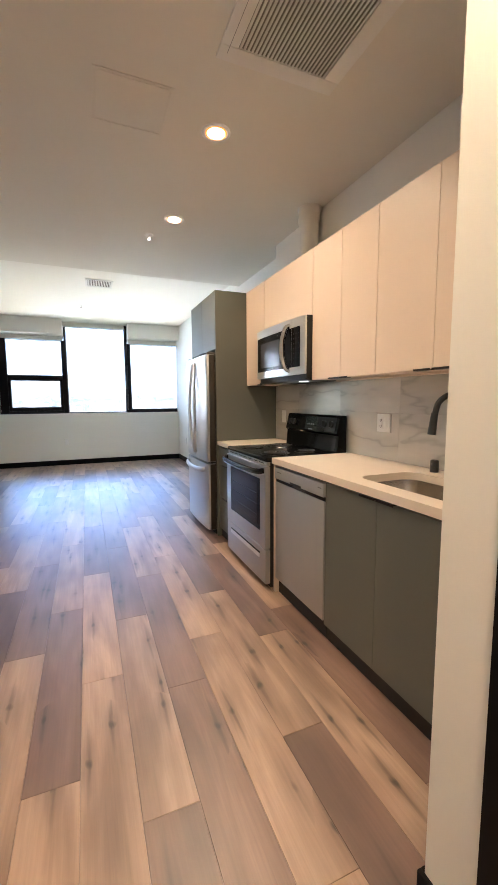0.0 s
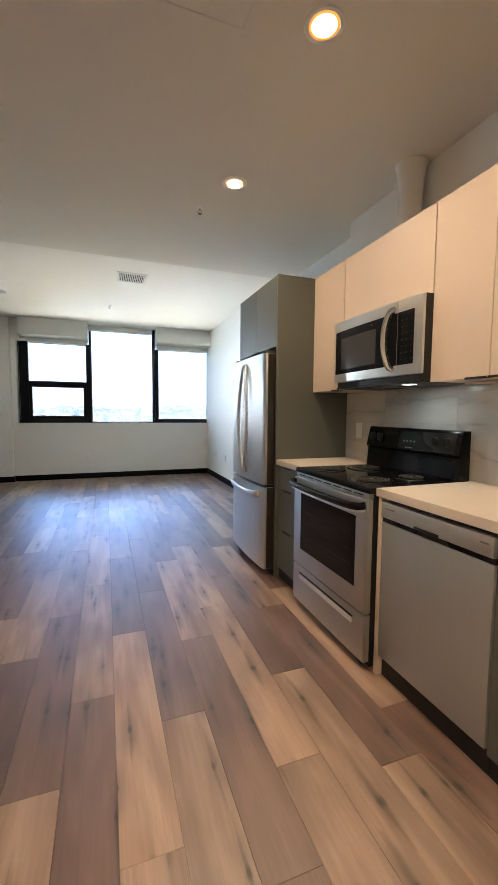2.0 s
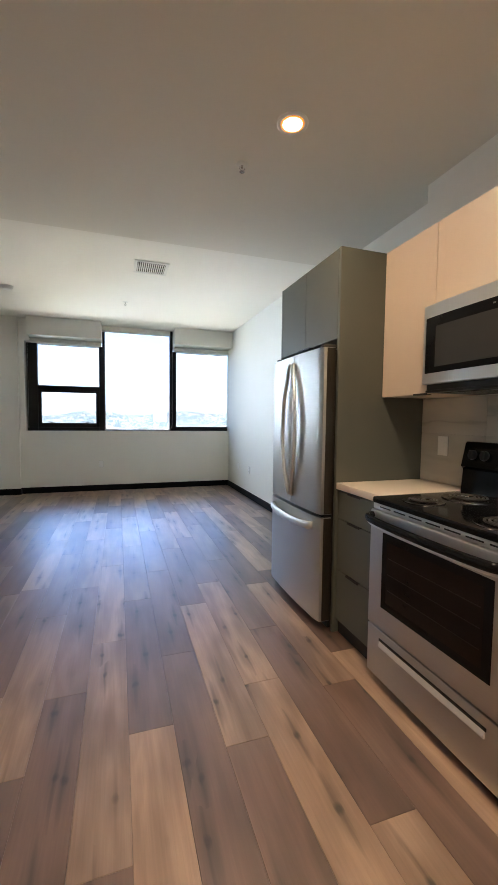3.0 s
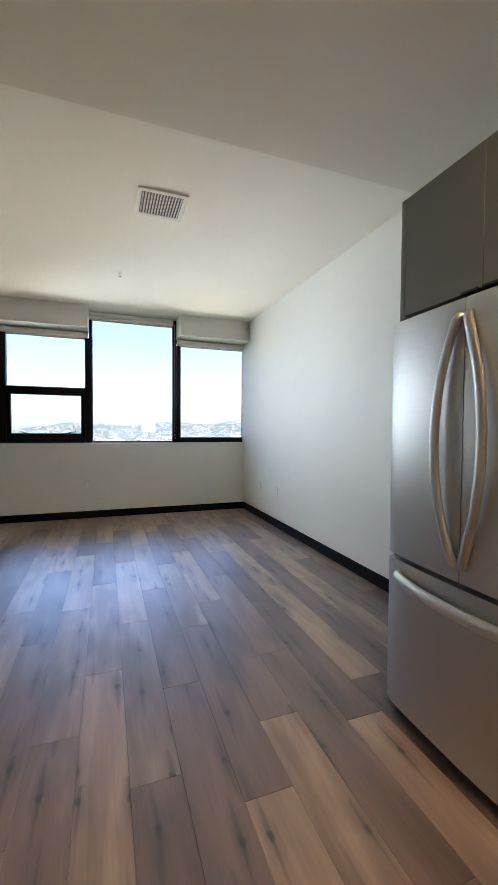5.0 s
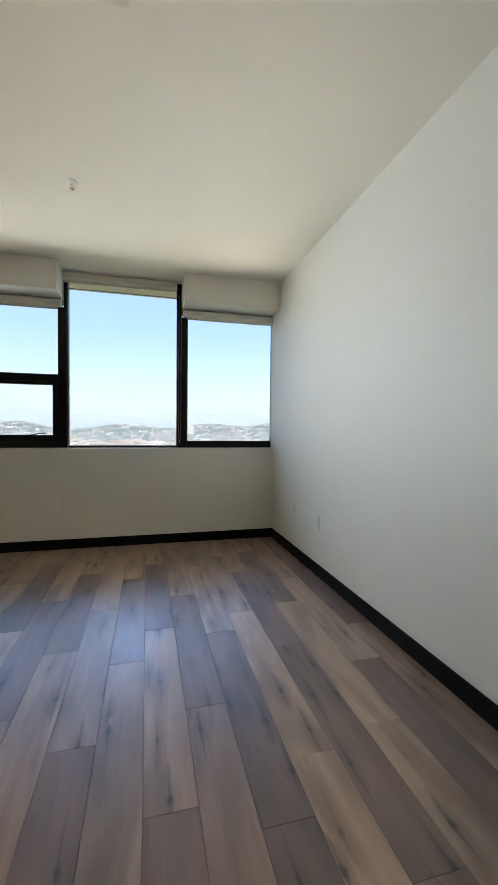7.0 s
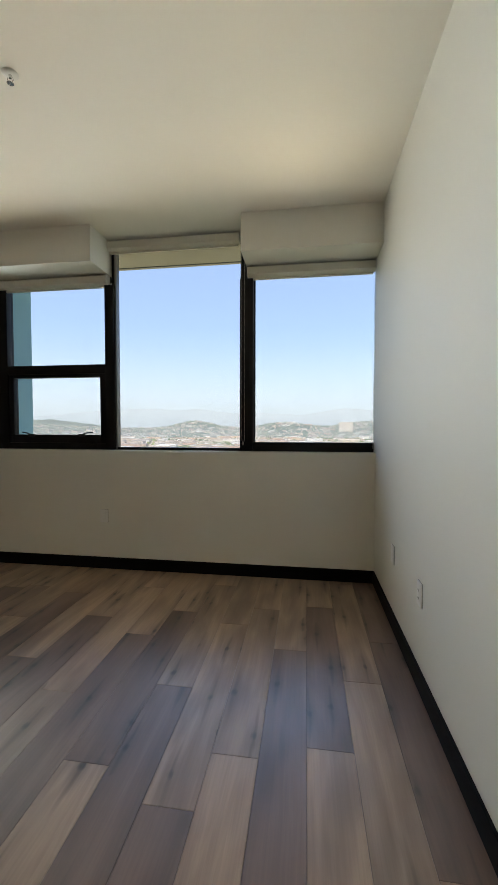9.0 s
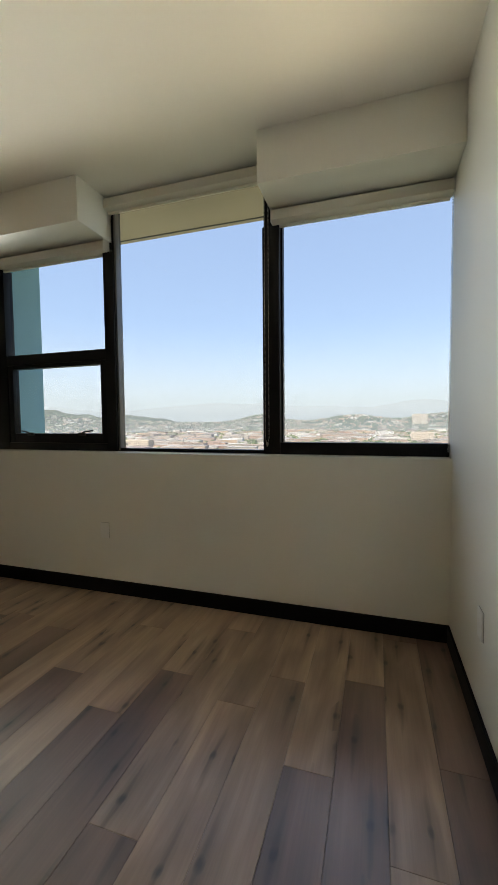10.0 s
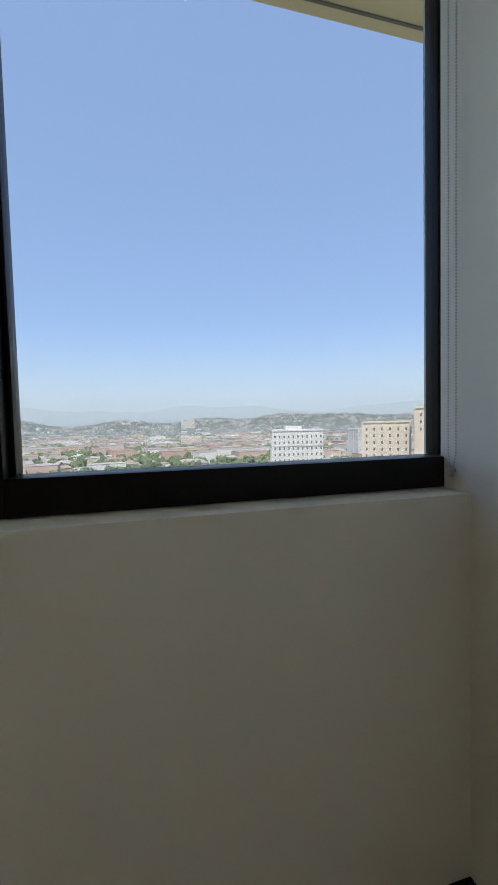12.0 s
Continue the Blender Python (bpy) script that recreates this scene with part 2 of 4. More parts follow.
QUARTZ = surface("white_quartz", (0.76, 0.675, 0.575), 0.36, var=0.008, broad=9, fine=160, bump=0.0, rough_var=0.0)
MARBLE = marble("marble_tile")
STEEL = surface("brushed_steel", (0.60, 0.595, 0.58), 0.38, metal=1.0, var=0.03, broad=1.2, fine=1.0, bump=0.02, stretch=(2, 2, 420), rough_var=0.05)
STEEL_H = surface("brushed_steel_across", (0.74, 0.735, 0.72), 0.34, metal=0.9, var=0.03, broad=1.2, fine=1.0, bump=0.02, stretch=(420, 420, 2), rough_var=0.05)
HANDLE_STEEL = surface("satin_handle_steel", (0.68, 0.68, 0.67), 0.33, metal=1.0, var=0.03, bump=0.0)
POLISHED = surface("polished_steel", (0.70, 0.69, 0.67), 0.16, metal=1.0, var=0.02, bump=0.0)
SINK_STEEL = surface("sink_steel", (0.66, 0.63, 0.59), 0.22, metal=1.0, var=0.03, broad=1.2, fine=1.0, bump=0.0, stretch=(2, 2, 120), rough_var=0.03)
DW_STEEL = surface("dishwasher_steel", (0.47, 0.48, 0.48), 0.38, metal=0.6, var=0.03, broad=1.5, fine=1.0, bump=0.01, stretch=(2, 300, 2))
FRIDGE_SIDE = surface("grey_fridge_side", (0.09, 0.083, 0.075), 0.45, metal=0.4, var=0.05)
FRIDGE_EDGE = surface("dark_bronze_door_edge", (0.10, 0.085, 0.07), 0.3, metal=0.8, var=0.1, broad=3, fine=1.0, bump=0.02, stretch=(300, 300, 2))
GLOSS_BLACK = surface("black_enamel", (0.006, 0.006, 0.0065), 0.10, var=0.1, bump=0.0, spec=0.22, rough_var=0.0)
MATT_BLACK = surface("matt_black", (0.014, 0.014, 0.014), 0.42, var=0.12)
OVEN_GLASS = surface("dark_oven_glass", (0.008, 0.008, 0.009), 0.16, var=0.1, bump=0.0, spec=0.14, rough_var=0.0)
OVEN_INNER = surface("brown_reflection_glass", (0.018, 0.012, 0.010), 0.14, var=0.2, broad=6, bump=0.0, spec=0.18, rough_var=0.0)
RACK = surface("dim_oven_rack", (0.022, 0.016, 0.014), 0.3, var=0.1, bump=0.0, spec=0.18)
DIM_GREY = surface("dim_grey_metal", (0.03, 0.03, 0.032), 0.28, metal=0.4, var=0.04)
COIL = surface("dark_heating_coil", (0.06, 0.055, 0.05), 0.45, metal=0.6, var=0.2)
DRIP_PAN = surface("dark_chrome_pan", (0.16, 0.155, 0.15), 0.22, metal=1.0, var=0.15, bump=0.0)
CHROME = surface("chrome_drip_pan", (0.62, 0.61, 0.59), 0.12, metal=1.0, var=0.03, bump=0.0)
WHITE_PLASTIC = surface("white_plastic", (0.86, 0.86, 0.84), 0.35, var=0.015, bump=0.0)
WHITE_METAL = surface("white_enamelled_metal", (0.74, 0.735, 0.715), 0.38, var=0.02)
KEY_PRINT = surface("grey_key_print", (0.03, 0.03, 0.03), 0.5, var=0.1)
PALE_GREY = surface("pale_grey_trim", (0.42, 0.41, 0.39), 0.6, var=0.05)
GREY_SLOT = surface("grey_slot", (0.22, 0.22, 0.22), 0.5, var=0.1)
GRILLE_BACK = surface("grey_grille_back", (0.27, 0.26, 0.245), 0.9, var=0.1)
DUCT_SHADE = surface("duct_shade", (0.12, 0.115, 0.11), 0.8, var=0.2)
WINFRAME = surface("black_window_frame", (0.006, 0.006, 0.007), 0.38, var=0.15, fine=60, spec=0.2)
LIT_JAMB = surface("lit_frame_side", (0.17, 0.162, 0.155), 0.35, metal=0.4, var=0.08)
BLIND = surface("cream_blind_fabric", (0.82, 0.79, 0.71), 0.7, var=0.02, fine=110, bump=0.08)
CHAIN = surface("steel_bead_chain", (0.62, 0.62, 0.60), 0.35, metal=0.5, var=0.05)
# Tint added to hold the view outside down against the room.
PANE = clear_glass("tinted_window_glass", (0.665, 0.68, 0.70))
DOOR_DARK = surface("espresso_door", (0.004, 0.0035, 0.0035), 0.6, spec=0.12, var=0.2, fine=40, stretch=(1, 1, 0.1))
STUCCO = surface("beige_stucco", (0.94, 0.77, 0.60), 0.85, var=0.03, broad=1.0, fine=120, bump=0.2)
TEAL = surface("teal_panel", (0.30, 0.58, 0.64), 0.45, var=0.05, broad=0.6)
BULB = glowing("lamp_glass", (1.0, 0.84, 0.62), 4.0)
LENS_COOL = glowing("cooktop_lamp_lens", (0.95, 1.0, 0.97), 0.7)
AMBER = glowing("amber_ring_glow", (1.0, 0.30, 0.05), 0.2)
DISPLAY = surface("dark_display", (0.02, 0.03, 0.03), 0.1, var=0.1, bump=0.0)
MARKS = surface("pale_print", (0.10, 0.10, 0.10), 0.5, var=0.02)

# ---- building helpers ----


def origin(ob):
    at = Vector((0, 0, 0))
    while ob is not None:
        at += ob.location
        ob = ob.parent
    return at


def mesh_of(name, bm, material, smooth=True):
    me = bpy.data.meshes.new(name)
    bmesh.ops.recalc_face_normals(bm, faces=bm.faces[:])
    bm.to_mesh(me)
    bm.free()
    me.materials.append(material)
    if smooth:
        me.polygons.foreach_set("use_smooth", [True] * len(me.polygons))
        me.set_sharp_from_angle(angle=radians(32))
    return me


def part(name, bm, material, parent, label="", smooth=True):
    """One mesh, given in world coordinates, under a thing or a part."""
    bmesh.ops.translate(bm, verts=bm.verts[:], vec=-origin(parent))
    ob = new(name, mesh_of(name, bm, material, smooth))
    ob.parent = parent
    return tagged(ob, label)


def solid(name, bm, material, label, category, group="", kind="", base=None):
    """One top-level mesh, given in world coordinates, with its origin at base."""
    if base:
        bmesh.ops.translate(bm, verts=bm.verts[:], vec=-Vector(base))
    ob = new(name, mesh_of(name, bm, material))
    ob.location = base or (0, 0, 0)
    return tagged(ob, label, category, group, kind)


def thing(name, base, label, category, group="", kind=""):
    ob = new(name)
    ob.empty_display_size = 0.1
    ob.location = base
    return tagged(ob, label, category, group, kind)


def box(x0, x1, y0, y1, z0, z1, bev=0.0, seg=2, bm=None):
    bm = bm or bmesh.new()
    made = bmesh.ops.create_cube(bm, size=1.0, matrix=Matrix.LocRotScale(((x0 + x1) / 2, (y0 + y1) / 2, (z0 + z1) / 2), None, (x1 - x0, y1 - y0, z1 - z0)))
    if bev:
        edges = list({e for v in made["verts"] for e in v.link_edges})
        bmesh.ops.bevel(bm, geom=edges, offset=bev, segments=seg, profile=0.6, affect="EDGES")
    return bm


def rod(a, b, r, r2=None, n=20, bm=None):
    bm = bm or bmesh.new()
    a, b = Vector(a), Vector(b)
    turn = (b - a).to_track_quat("Z", "Y").to_matrix().to_4x4()
    bmesh.ops.create_cone(bm, cap_ends=True, segments=n, radius1=r, radius2=r if r2 is None else r2, depth=(b - a).length, matrix=Matrix.Translation((a + b) / 2) @ turn)
    return bm


def tube(points, r, n=10, closed=False, flat=1.0, bm=None, up=(0, 0, 1)):
    """A round or flattened bar swept along points."""
    bm = bm or bmesh.new()
    pts = [Vector(p) for p in points]
    rings = []
    for i, p in enumerate(pts):
        if closed:
            d = pts[(i + 1) % len(pts)] - pts[i - 1]
        else:
            d = pts[min(i + 1, len(pts) - 1)] - pts[max(i - 1, 0)]
        d.normalize()
        u = d.cross(Vector(up))
        if u.length < 1e-4:
            u = d.cross(Vector((1, 0, 0)))
        u.normalize()
        v = u.cross(d)
        rings.append([bm.verts.new(p + u * r * math.cos(2 * math.pi * k / n) + v * r * flat * math.sin(2 * math.pi * k / n)) for k in range(n)])
    last = len(rings) if closed else len(rings) - 1
    for i in range(last):
        a, b = rings[i], rings[(i + 1) % len(rings)]
        for k in range(n):
            bm.faces.new((a[k], a[(k + 1) % n], b[(k + 1) % n], b[k]))
    if not closed:
        bm.faces.new(rings[0])
        bm.faces.new(rings[-1][::-1])
    return bm


def lathe(profile, centre, n=32, axis="z", bm=None):
    """Turns a profile of (radius, height) about an axis through centre."""
    bm = bm or bmesh.new()
    c = Vector(centre)
    rings = []
    for r, h in profile:
        ring = []
        for k in range(n):
            a = 2 * math.pi * k / n
            p = Vector((r * math.cos(a), r * math.sin(a), h))
            if axis == "x":
                p = Vector((h, r * math.cos(a), r * math.sin(a)))
            ring.append(bm.verts.new(c + p))
        rings.append(ring)
    for a, b in zip(rings, rings[1:]):
        for k in range(n):
            bm.faces.new((a[k], a[(k + 1) % n], b[(k + 1) % n], b[k]))
    return bm


def prism(outline, axis, lo, hi, bev=0.0, bm=None):
    """Extrudes an outline of 2D points along an axis from lo to hi; the points give the other two axes in order."""
    bm = bm or bmesh.new()

    def at(p, h):
        return {"x": (h, p[0], p[1]), "y": (p[0], h, p[1]), "z": (p[0], p[1], h)}[axis]

    a = [bm.verts.new(at(p, lo)) for p in outline]
    b = [bm.verts.new(at(p, hi)) for p in outline]
    n = len(outline)
    faces = [bm.faces.new(a), bm.faces.new(b[::-1])]
    for i in range(n):
        faces.append(bm.faces.new((a[i], b[i], b[(i + 1) % n], a[(i + 1) % n])))
    if bev:
        edges = [e for e in {e for f in faces[:2] for e in f.edges}]
        bmesh.ops.bevel(bm, geom=edges, offset=bev, segments=2, profile=0.6, affect="EDGES")
    return bm


def rounded(x0, x1, y0, y1, r, n=6):
    """Points round a rectangle with rounded corners."""
    pts = []
    for cx, cy, a0 in ((x1 - r, y1 - r, 0), (x0 + r, y1 - r, 90), (x0 + r, y0 + r, 180), (x1 - r, y0 + r, 270)):
        for k in range(n + 1):
            a = radians(a0 + 90 * k / n)
            pts.append((cx + r * math.cos(a), cy + r * math.sin(a)))
    return pts


def arch(points, n=24):
    """Smooth points through a few given ones."""
    pts = [Vector(p) for p in points]
    pts = [2 * pts[0] - pts[1]] + pts + [2 * pts[-1] - pts[-2]]
    out = []
    for i in range(1, len(pts) - 2):
        p0, p1, p2, p3 = pts[i - 1 : i + 3]
        for k in range(n):
            t = k / n
            out.append(0.5 * ((2 * p1) + (p2 - p0) * t + (2 * p0 - 5 * p1 + 4 * p2 - p3) * t * t + (3 * p1 - p0 - 3 * p2 + p3) * t * t * t))
    out.append(pts[-2])
    return out


# ---- structure ----
XR, XK, YW = 1.434, 1.285, 9.0
ZK, ZL, YSTEP = 2.76, 2.867, 5.185
XL, YB = -3.3, -1.4


def built(name, bm, material, label, category):
    return solid(name, bm, material, label, category, kind="structure")


built("floor_slab", box(XL - 0.15, XR + 0.2, YB - 0.15, YW + 0.25, -0.2, -0.012), JOINT, "dark underlay below the floor planks", "floor slab")
bm = box(XR, XR + 0.15, 3.79, YW + 0.10, -0.1, 3.0)
box(1.456, XR + 0.15, YW + 0.10, YW + 0.19, -0.1, 3.0, bm=bm)
built("wall_east", bm, WALL, "smooth off-white painted living room wall", "wall")
bm = box(XK, XR + 0.15, 0.888, 3.79, -0.1, 3.0)
built("wall_kitchen", bm, WALL, "off-white painted wall behind the kitchen units", "wall")
bm = box(0.276, XR + 0.15, 0.742, 0.888, -0.1, 3.0)
built("wall_stub", bm, WALL, "short off-white wall beside the kitchen counter", "wall")
bm = box(0.276, 0.42, YB, -0.26, -0.1, 3.0)
box(0.276, 0.42, -0.26, 0.742, 2.14, 3.0, bm=bm)
built("wall_entry", bm, WALL, "off-white painted entry wall round a door", "wall")
built("wall_south", box(XL - 0.15, 0.6, YB - 0.15, YB, -0.1, 3.0), WALL, "off-white painted wall at the entry end", "wall")
built("wall_west", box(XL - 0.15, XL, YB, YW + 0.19, -0.1, 3.0), WALL, "off-white painted wall of the open room", "wall")
bm = box(XL - 0.15, XR + 0.15, YW, YW + 0.18, -0.1, 1.04)
box(XL - 0.15, -2.02, YW, YW + 0.18, 1.04, 3.0, bm=bm)
box(-2.02, XR + 0.15, YW + 0.0, YW + 0.18, 2.95, 3.1, bm=bm)
built("wall_north", bm, WALL, "off-white window wall below a wide window band", "wall")
built("wall_pier", box(XL, -2.10, 8.93, YW, -0.05, 2.95), WALL, "shallow off-white wall pier beside the windows", "wall")
bm = box(0.388, XR, 8.78, YW + 0.18, 2.58, 2.95, 0.004)
built("soffit_right", bm, WALL, "boxed off-white soffit above a window", "soffit")
bm = box(-1.945, -0.835, 8.78, YW + 0.18, 2.58, 2.95, 0.004)
box(-2.02, -1.945, YW, YW + 0.18, 2.52, 2.95, bm=bm)
built("soffit_left", bm, WALL, "boxed off-white soffit above a window", "soffit")
built("ceiling_kitchen", box(XL - 0.15, XR + 0.15, YB - 0.15, YSTEP, ZK, ZK + 0.3), CEIL_SHADED, "lower off-white kitchen ceiling", "ceiling")
built("ceiling_living", box(XL - 0.15, XR + 0.15, YSTEP, YW + 0.19, ZL, ZL + 0.2), CEIL, "raised off-white living room ceiling", "ceiling")


def baseboard(x0, x1, y0, y1):
    built("baseboard", box(x0, x1, y0, y1, 0.0, 0.101, 0.003), BASEB, "black painted baseboard along the wall", "baseboard")


baseboard(XR - 0.013, XR, 4.62, YW - 0.013)
baseboard(-2.087, XR, YW - 0.013, YW)
baseboard(XL, -2.10, 8.917, 8.93)
baseboard(-2.10, -2.087, 8.917, YW)
baseboard(XL, XL + 0.013, YB, 8.917)
baseboard(XL, 0.263, YB, YB + 0.013)
baseboard(0.263, 0.276, 0.80, 0.901)
baseboard(0.276, 0.64, 0.888, 0.901)

# The dark door beside the entry, shut in its black frame.
door = thing("door_1", (0.30, 0.24, 0), "dark espresso door shut in a black frame", "door", kind="structure")
bm = box(0.258, 0.44, 0.66, 0.742, 0, 2.14, 0.003)
part("door_frame", bm, DOOR_DARK, door)
part("door_frame", box(0.258, 0.44, -0.26, -0.18, 0, 2.14, 0.003), DOOR_DARK, door)
part("door_frame", box(0.258, 0.44, -0.18, 0.66, 2.06, 2.14, 0.003), DOOR_DARK, door)
part("door_leaf", box(0.31, 0.35, -0.175, 0.655, 0.006, 2.055, 0.002), DOOR_DARK, door)

# ---- windows ----
FY0, FY1 = 9.085, 9.17


def rail(parent, x0, x1, z0, z1, y0=FY0, y1=FY1, name="window_frame"):
    return part(name, box(x0, x1, y0, y1, z0, z1, 0.004), WINFRAME, parent)


def pane(parent, x0, x1, z0, z1, y):
    ob = part("pane", box(x0, x1, y, y + 0.006, z0, z1), PANE, parent)
    ob.visible_shadow = False
    return ob


w1 = thing("window_1", (-1.42, 9.13, 1.04), "black aluminium window with an opening lower sash", "window", kind="structure")
rail(w1, -2.005, -1.845, 1.043, 2.50)
rail(w1, -1.845, -0.885, 1.725, 1.805)
rail(w1, -1.845, -0.885, 1.043, 1.10)
rail(w1, -2.005, -0.84, 2.53, 2.62, 9.122, FY1)
sash = rail(w1, -1.845, -1.795, 1.10, 1.725, 9.095, 9.155, "sash")
rail(w1, -0.94, -0.885, 1.10, 1.725, 9.095, 9.155, "sash")
rail(w1, -1.795, -0.94, 1.10, 1.175, 9.095, 9.155, "sash")
rail(w1, -1.795, -0.94, 1.695, 1.725, 9.095, 9.155, "sash")
pane(w1, -1.85, -0.88, 1.80, 2.54, 9.14)
pane(w1, -1.80, -0.935, 1.17, 1.70, 9.125)
for hx, lean in ((-1.62, -0.03), (-1.12, 0.05)):
    bm = box(hx - 0.03, hx + 0.03, 9.082, 9.097, 1.158, 1.182, 0.003)
    tube(arch([(hx, 9.085, 1.175), (hx + lean, 9.065, 1.19), (hx + 2.4 * lean, 9.07, 1.197)], 6), 0.006, 8, bm=bm)
    part("latch", bm, MATT_BLACK, w1, "black sash latch")

w2 = thing("window_2", (-0.23, 9.13, 1.04), "tall fixed black-framed window pane", "window", kind="structure")
rail(w2, -0.885, -0.80, 1.043, 2.50)
rail(w2, -0.832, -0.80, 2.50, 2.93, 9.122, FY1)
# Side of the frame, with the daylight on it put into a lighter grey.
part("lit_jamb", box(-0.80, -0.785, 9.105, FY1, 1.043, 2.90, 0.002), LIT_JAMB, w2, "window frame side coloured lighter as if lit")
rail(w2, -0.785, 0.33, 1.043, 1.066, 9.105, FY1)
rail(w2, 0.33, 0.443, 1.043, 2.49)
rail(w2, 0.33, 0.386, 2.49, 2.93, 9.122, FY1)
rail(w2, -0.80, 0.33, 2.90, 2.945, 9.122, FY1)
pane(w2, -0.79, 0.335, 1.06, 2.905, 9.148)

w3 = thing("window_3", (0.94, 9.13, 1.04), "fixed black-framed window pane by the wall", "window", kind="structure")
rail(w3, 0.443, 1.433, 1.043, 1.120)
rail(w3, 1.433, 1.456, 1.043, 1.120, 9.102, FY1)
rail(w3, 0.443, 0.455, 1.12, 2.53, 9.122, FY1)
rail(w3, 1.444, 1.456, 1.12, 2.53, 9.122, FY1)
rail(w3, 0.386, 1.434, 2.53, 2.62, 9.122, FY1)
pane(w3, 0.45, 1.45, 1.11, 2.54, 9.135)


def beads(points, r=0.0026, gap=0.0075):
    """A bead chain along points."""
    bm = bmesh.new()
    pts = [Vector(p) for p in points]
    left = 0.0
    for a, b in zip(pts, pts[1:]):
        d = (b - a).length
        s = left
        while s < d:
            bmesh.ops.create_icosphere(bm, subdivisions=1, radius=r, matrix=Matrix.Translation(a.lerp(b, s / d)))
            s += gap
        left = s - d
    return bm


def roller_blind(x0, x1, ztop, chain_x, chain_bottom, yc, label, across=0):
    """A rolled-up blind; its chain loop lies along the wall where across is 1, else out from it."""
    b = thing("roller_blind", ((x0 + x1) / 2, 9.08, ztop), label, "blind", "roller blinds over the windows")
    cover, ztop = ztop, ztop - 0.009
    y0, y1, z0 = 9.045, 9.115, ztop - 0.070
    part("cassette", prism([(y0 + 0.004, ztop - 0.003), (y1, ztop - 0.003), (y1, z0 - 0.004), (y0 + 0.02, z0 - 0.004), (y0, z0 + 0.006), (y0, ztop - 0.008)], "x", x0, x1, 0.002), BLIND, b, "cream blind cassette")
    part("hem_bar", box(x0 + 0.012, x1 - 0.012, 9.088, 9.104, z0 - 0.026, z0 - 0.009, 0.003), BLIND, b, "rolled-up blind hem bar")
    part("end_cap", box(x0 - 0.004, x0, y0 + 0.002, y1 + 0.002, z0 - 0.006, cover), WHITE_PLASTIC, b)
    part("end_cap", box(x1, x1 + 0.004, y0 + 0.002, y1 + 0.002, z0 - 0.006, cover), WHITE_PLASTIC, b)
    top = z0 - 0.004
    loop = [(chain_x + a * across, yc + a * (1 - across), z) for a, z in ((0, top), (0, chain_bottom + 0.03), (0.006, chain_bottom), (0.018, chain_bottom), (0.024, chain_bottom + 0.03), (0.025, top))]
    part("bead_chain", beads(loop), CHAIN, b, "metal bead chain loop", smooth=False)
    tx, ty = chain_x + 0.012 * across, yc + 0.012 * (1 - across)
    bm = box(tx - 0.007, tx + 0.007, ty - 0.007, ty + 0.009, chain_bottom - 0.016, chain_bottom - 0.003, 0.003)
    bmesh.ops.create_uvsphere(bm, u_segments=10, v_segments=6, radius=0.005, matrix=Matrix.Translation((tx, ty, chain_bottom - 0.022)))
    part("tensioner", bm, PALE_GREY, b, "pale plastic chain tensioner")
    return b


roller_blind(-1.995, -0.85, 2.58, -1.985, 1.12, 9.05, "rolled-up cream roller blind under a soffit")
roller_blind(-0.845, 0.325, 2.867, 0.35, 1.12, 9.066, "rolled-up cream roller blind against the ceiling", 1)
roller_blind(0.40, 1.426, 2.58, 1.421, 1.10, 9.035, "rolled-up cream roller blind beside the wall")

# ---- outlets, ceiling fixtures ----


def wall_plate(name, centre, facing, gangs, label, sockets=9):
    """A wall plate; facing is 'x' for a wall on the east, 'y' for a wall on the north."""
    cx, cy, cz = centre
    w = 0.036 + 0.023 * (gangs - 1)

    def slab(a0, a1, z0, z1, d0, d1, bev=0.0):
        if facing == "x":
            return box(cx - d1, cx - d0, cy + a0, cy + a1, cz + z0, cz + z1, bev)
        return box(cx + a0, cx + a1, cy - d1, cy - d0, cz + z0, cz + z1, bev)

    p = thing(name, centre, label, "outlet", "wall outlets and plates")
    # Grey edge round the plate stands in for its shadow gap.
    part("gap_strip", slab(-w - 0.0012, w + 0.0012, -0.0582, 0.0582, 0.0, 0.0018), PALE_GREY, p, "thin grey line drawn as the plate's shadow")
    part("plate", slab(-w, w, -0.057, 0.057, 0.0018, 0.008, 0.0025), WHITE_PLASTIC, p)
    for g in range(gangs):
        a = (g - (gangs - 1) / 2) * 0.046
        if name == "wall_outlet" and g >= gangs - sockets:
            part("insert", slab(a - 0.017, a + 0.017, -0.034, 0.034, 0.008, 0.010, 0.001), WHITE_PLASTIC, p)
            for zc in (-0.019, 0.019):
                bm = slab(a - 0.008, a - 0.005, zc - 0.005, zc + 0.007, 0.010, 0.0104)
                for k in (slab(a + 0.004, a + 0.007, zc - 0.004, zc + 0.006, 0.010, 0.0104), slab(a - 0.002, a + 0.002, zc - 0.012, zc - 0.008, 0.010, 0.0104)):
                    m = bpy.data.meshes.new("tmp")
                    k.to_mesh(m)
                    bm.from_mesh(m)
                    k.free()
                    bpy.data.meshes.remove(m)
                part("slots", bm, MATT_BLACK, p, "dark socket slots", smooth=False)
        elif name != "cable_plate":
            part("insert", slab(a - 0.016, a + 0.016, -0.033, 0.033, 0.008, 0.011, 0.002), WHITE_PLASTIC, p)
    return p


wall_plate("wall_outlet", (XR, 7.73, 0.452), "x", 1, "white duplex outlet low on the wall")
wall_plate("cable_plate", (XR, 8.32, 0.452), "x", 1, "blank white cable plate low on the wall")
wall_plate("blank_plate", (-0.862, YW, 0.466), "y", 1, "off-white plate with a plain insert below the window")
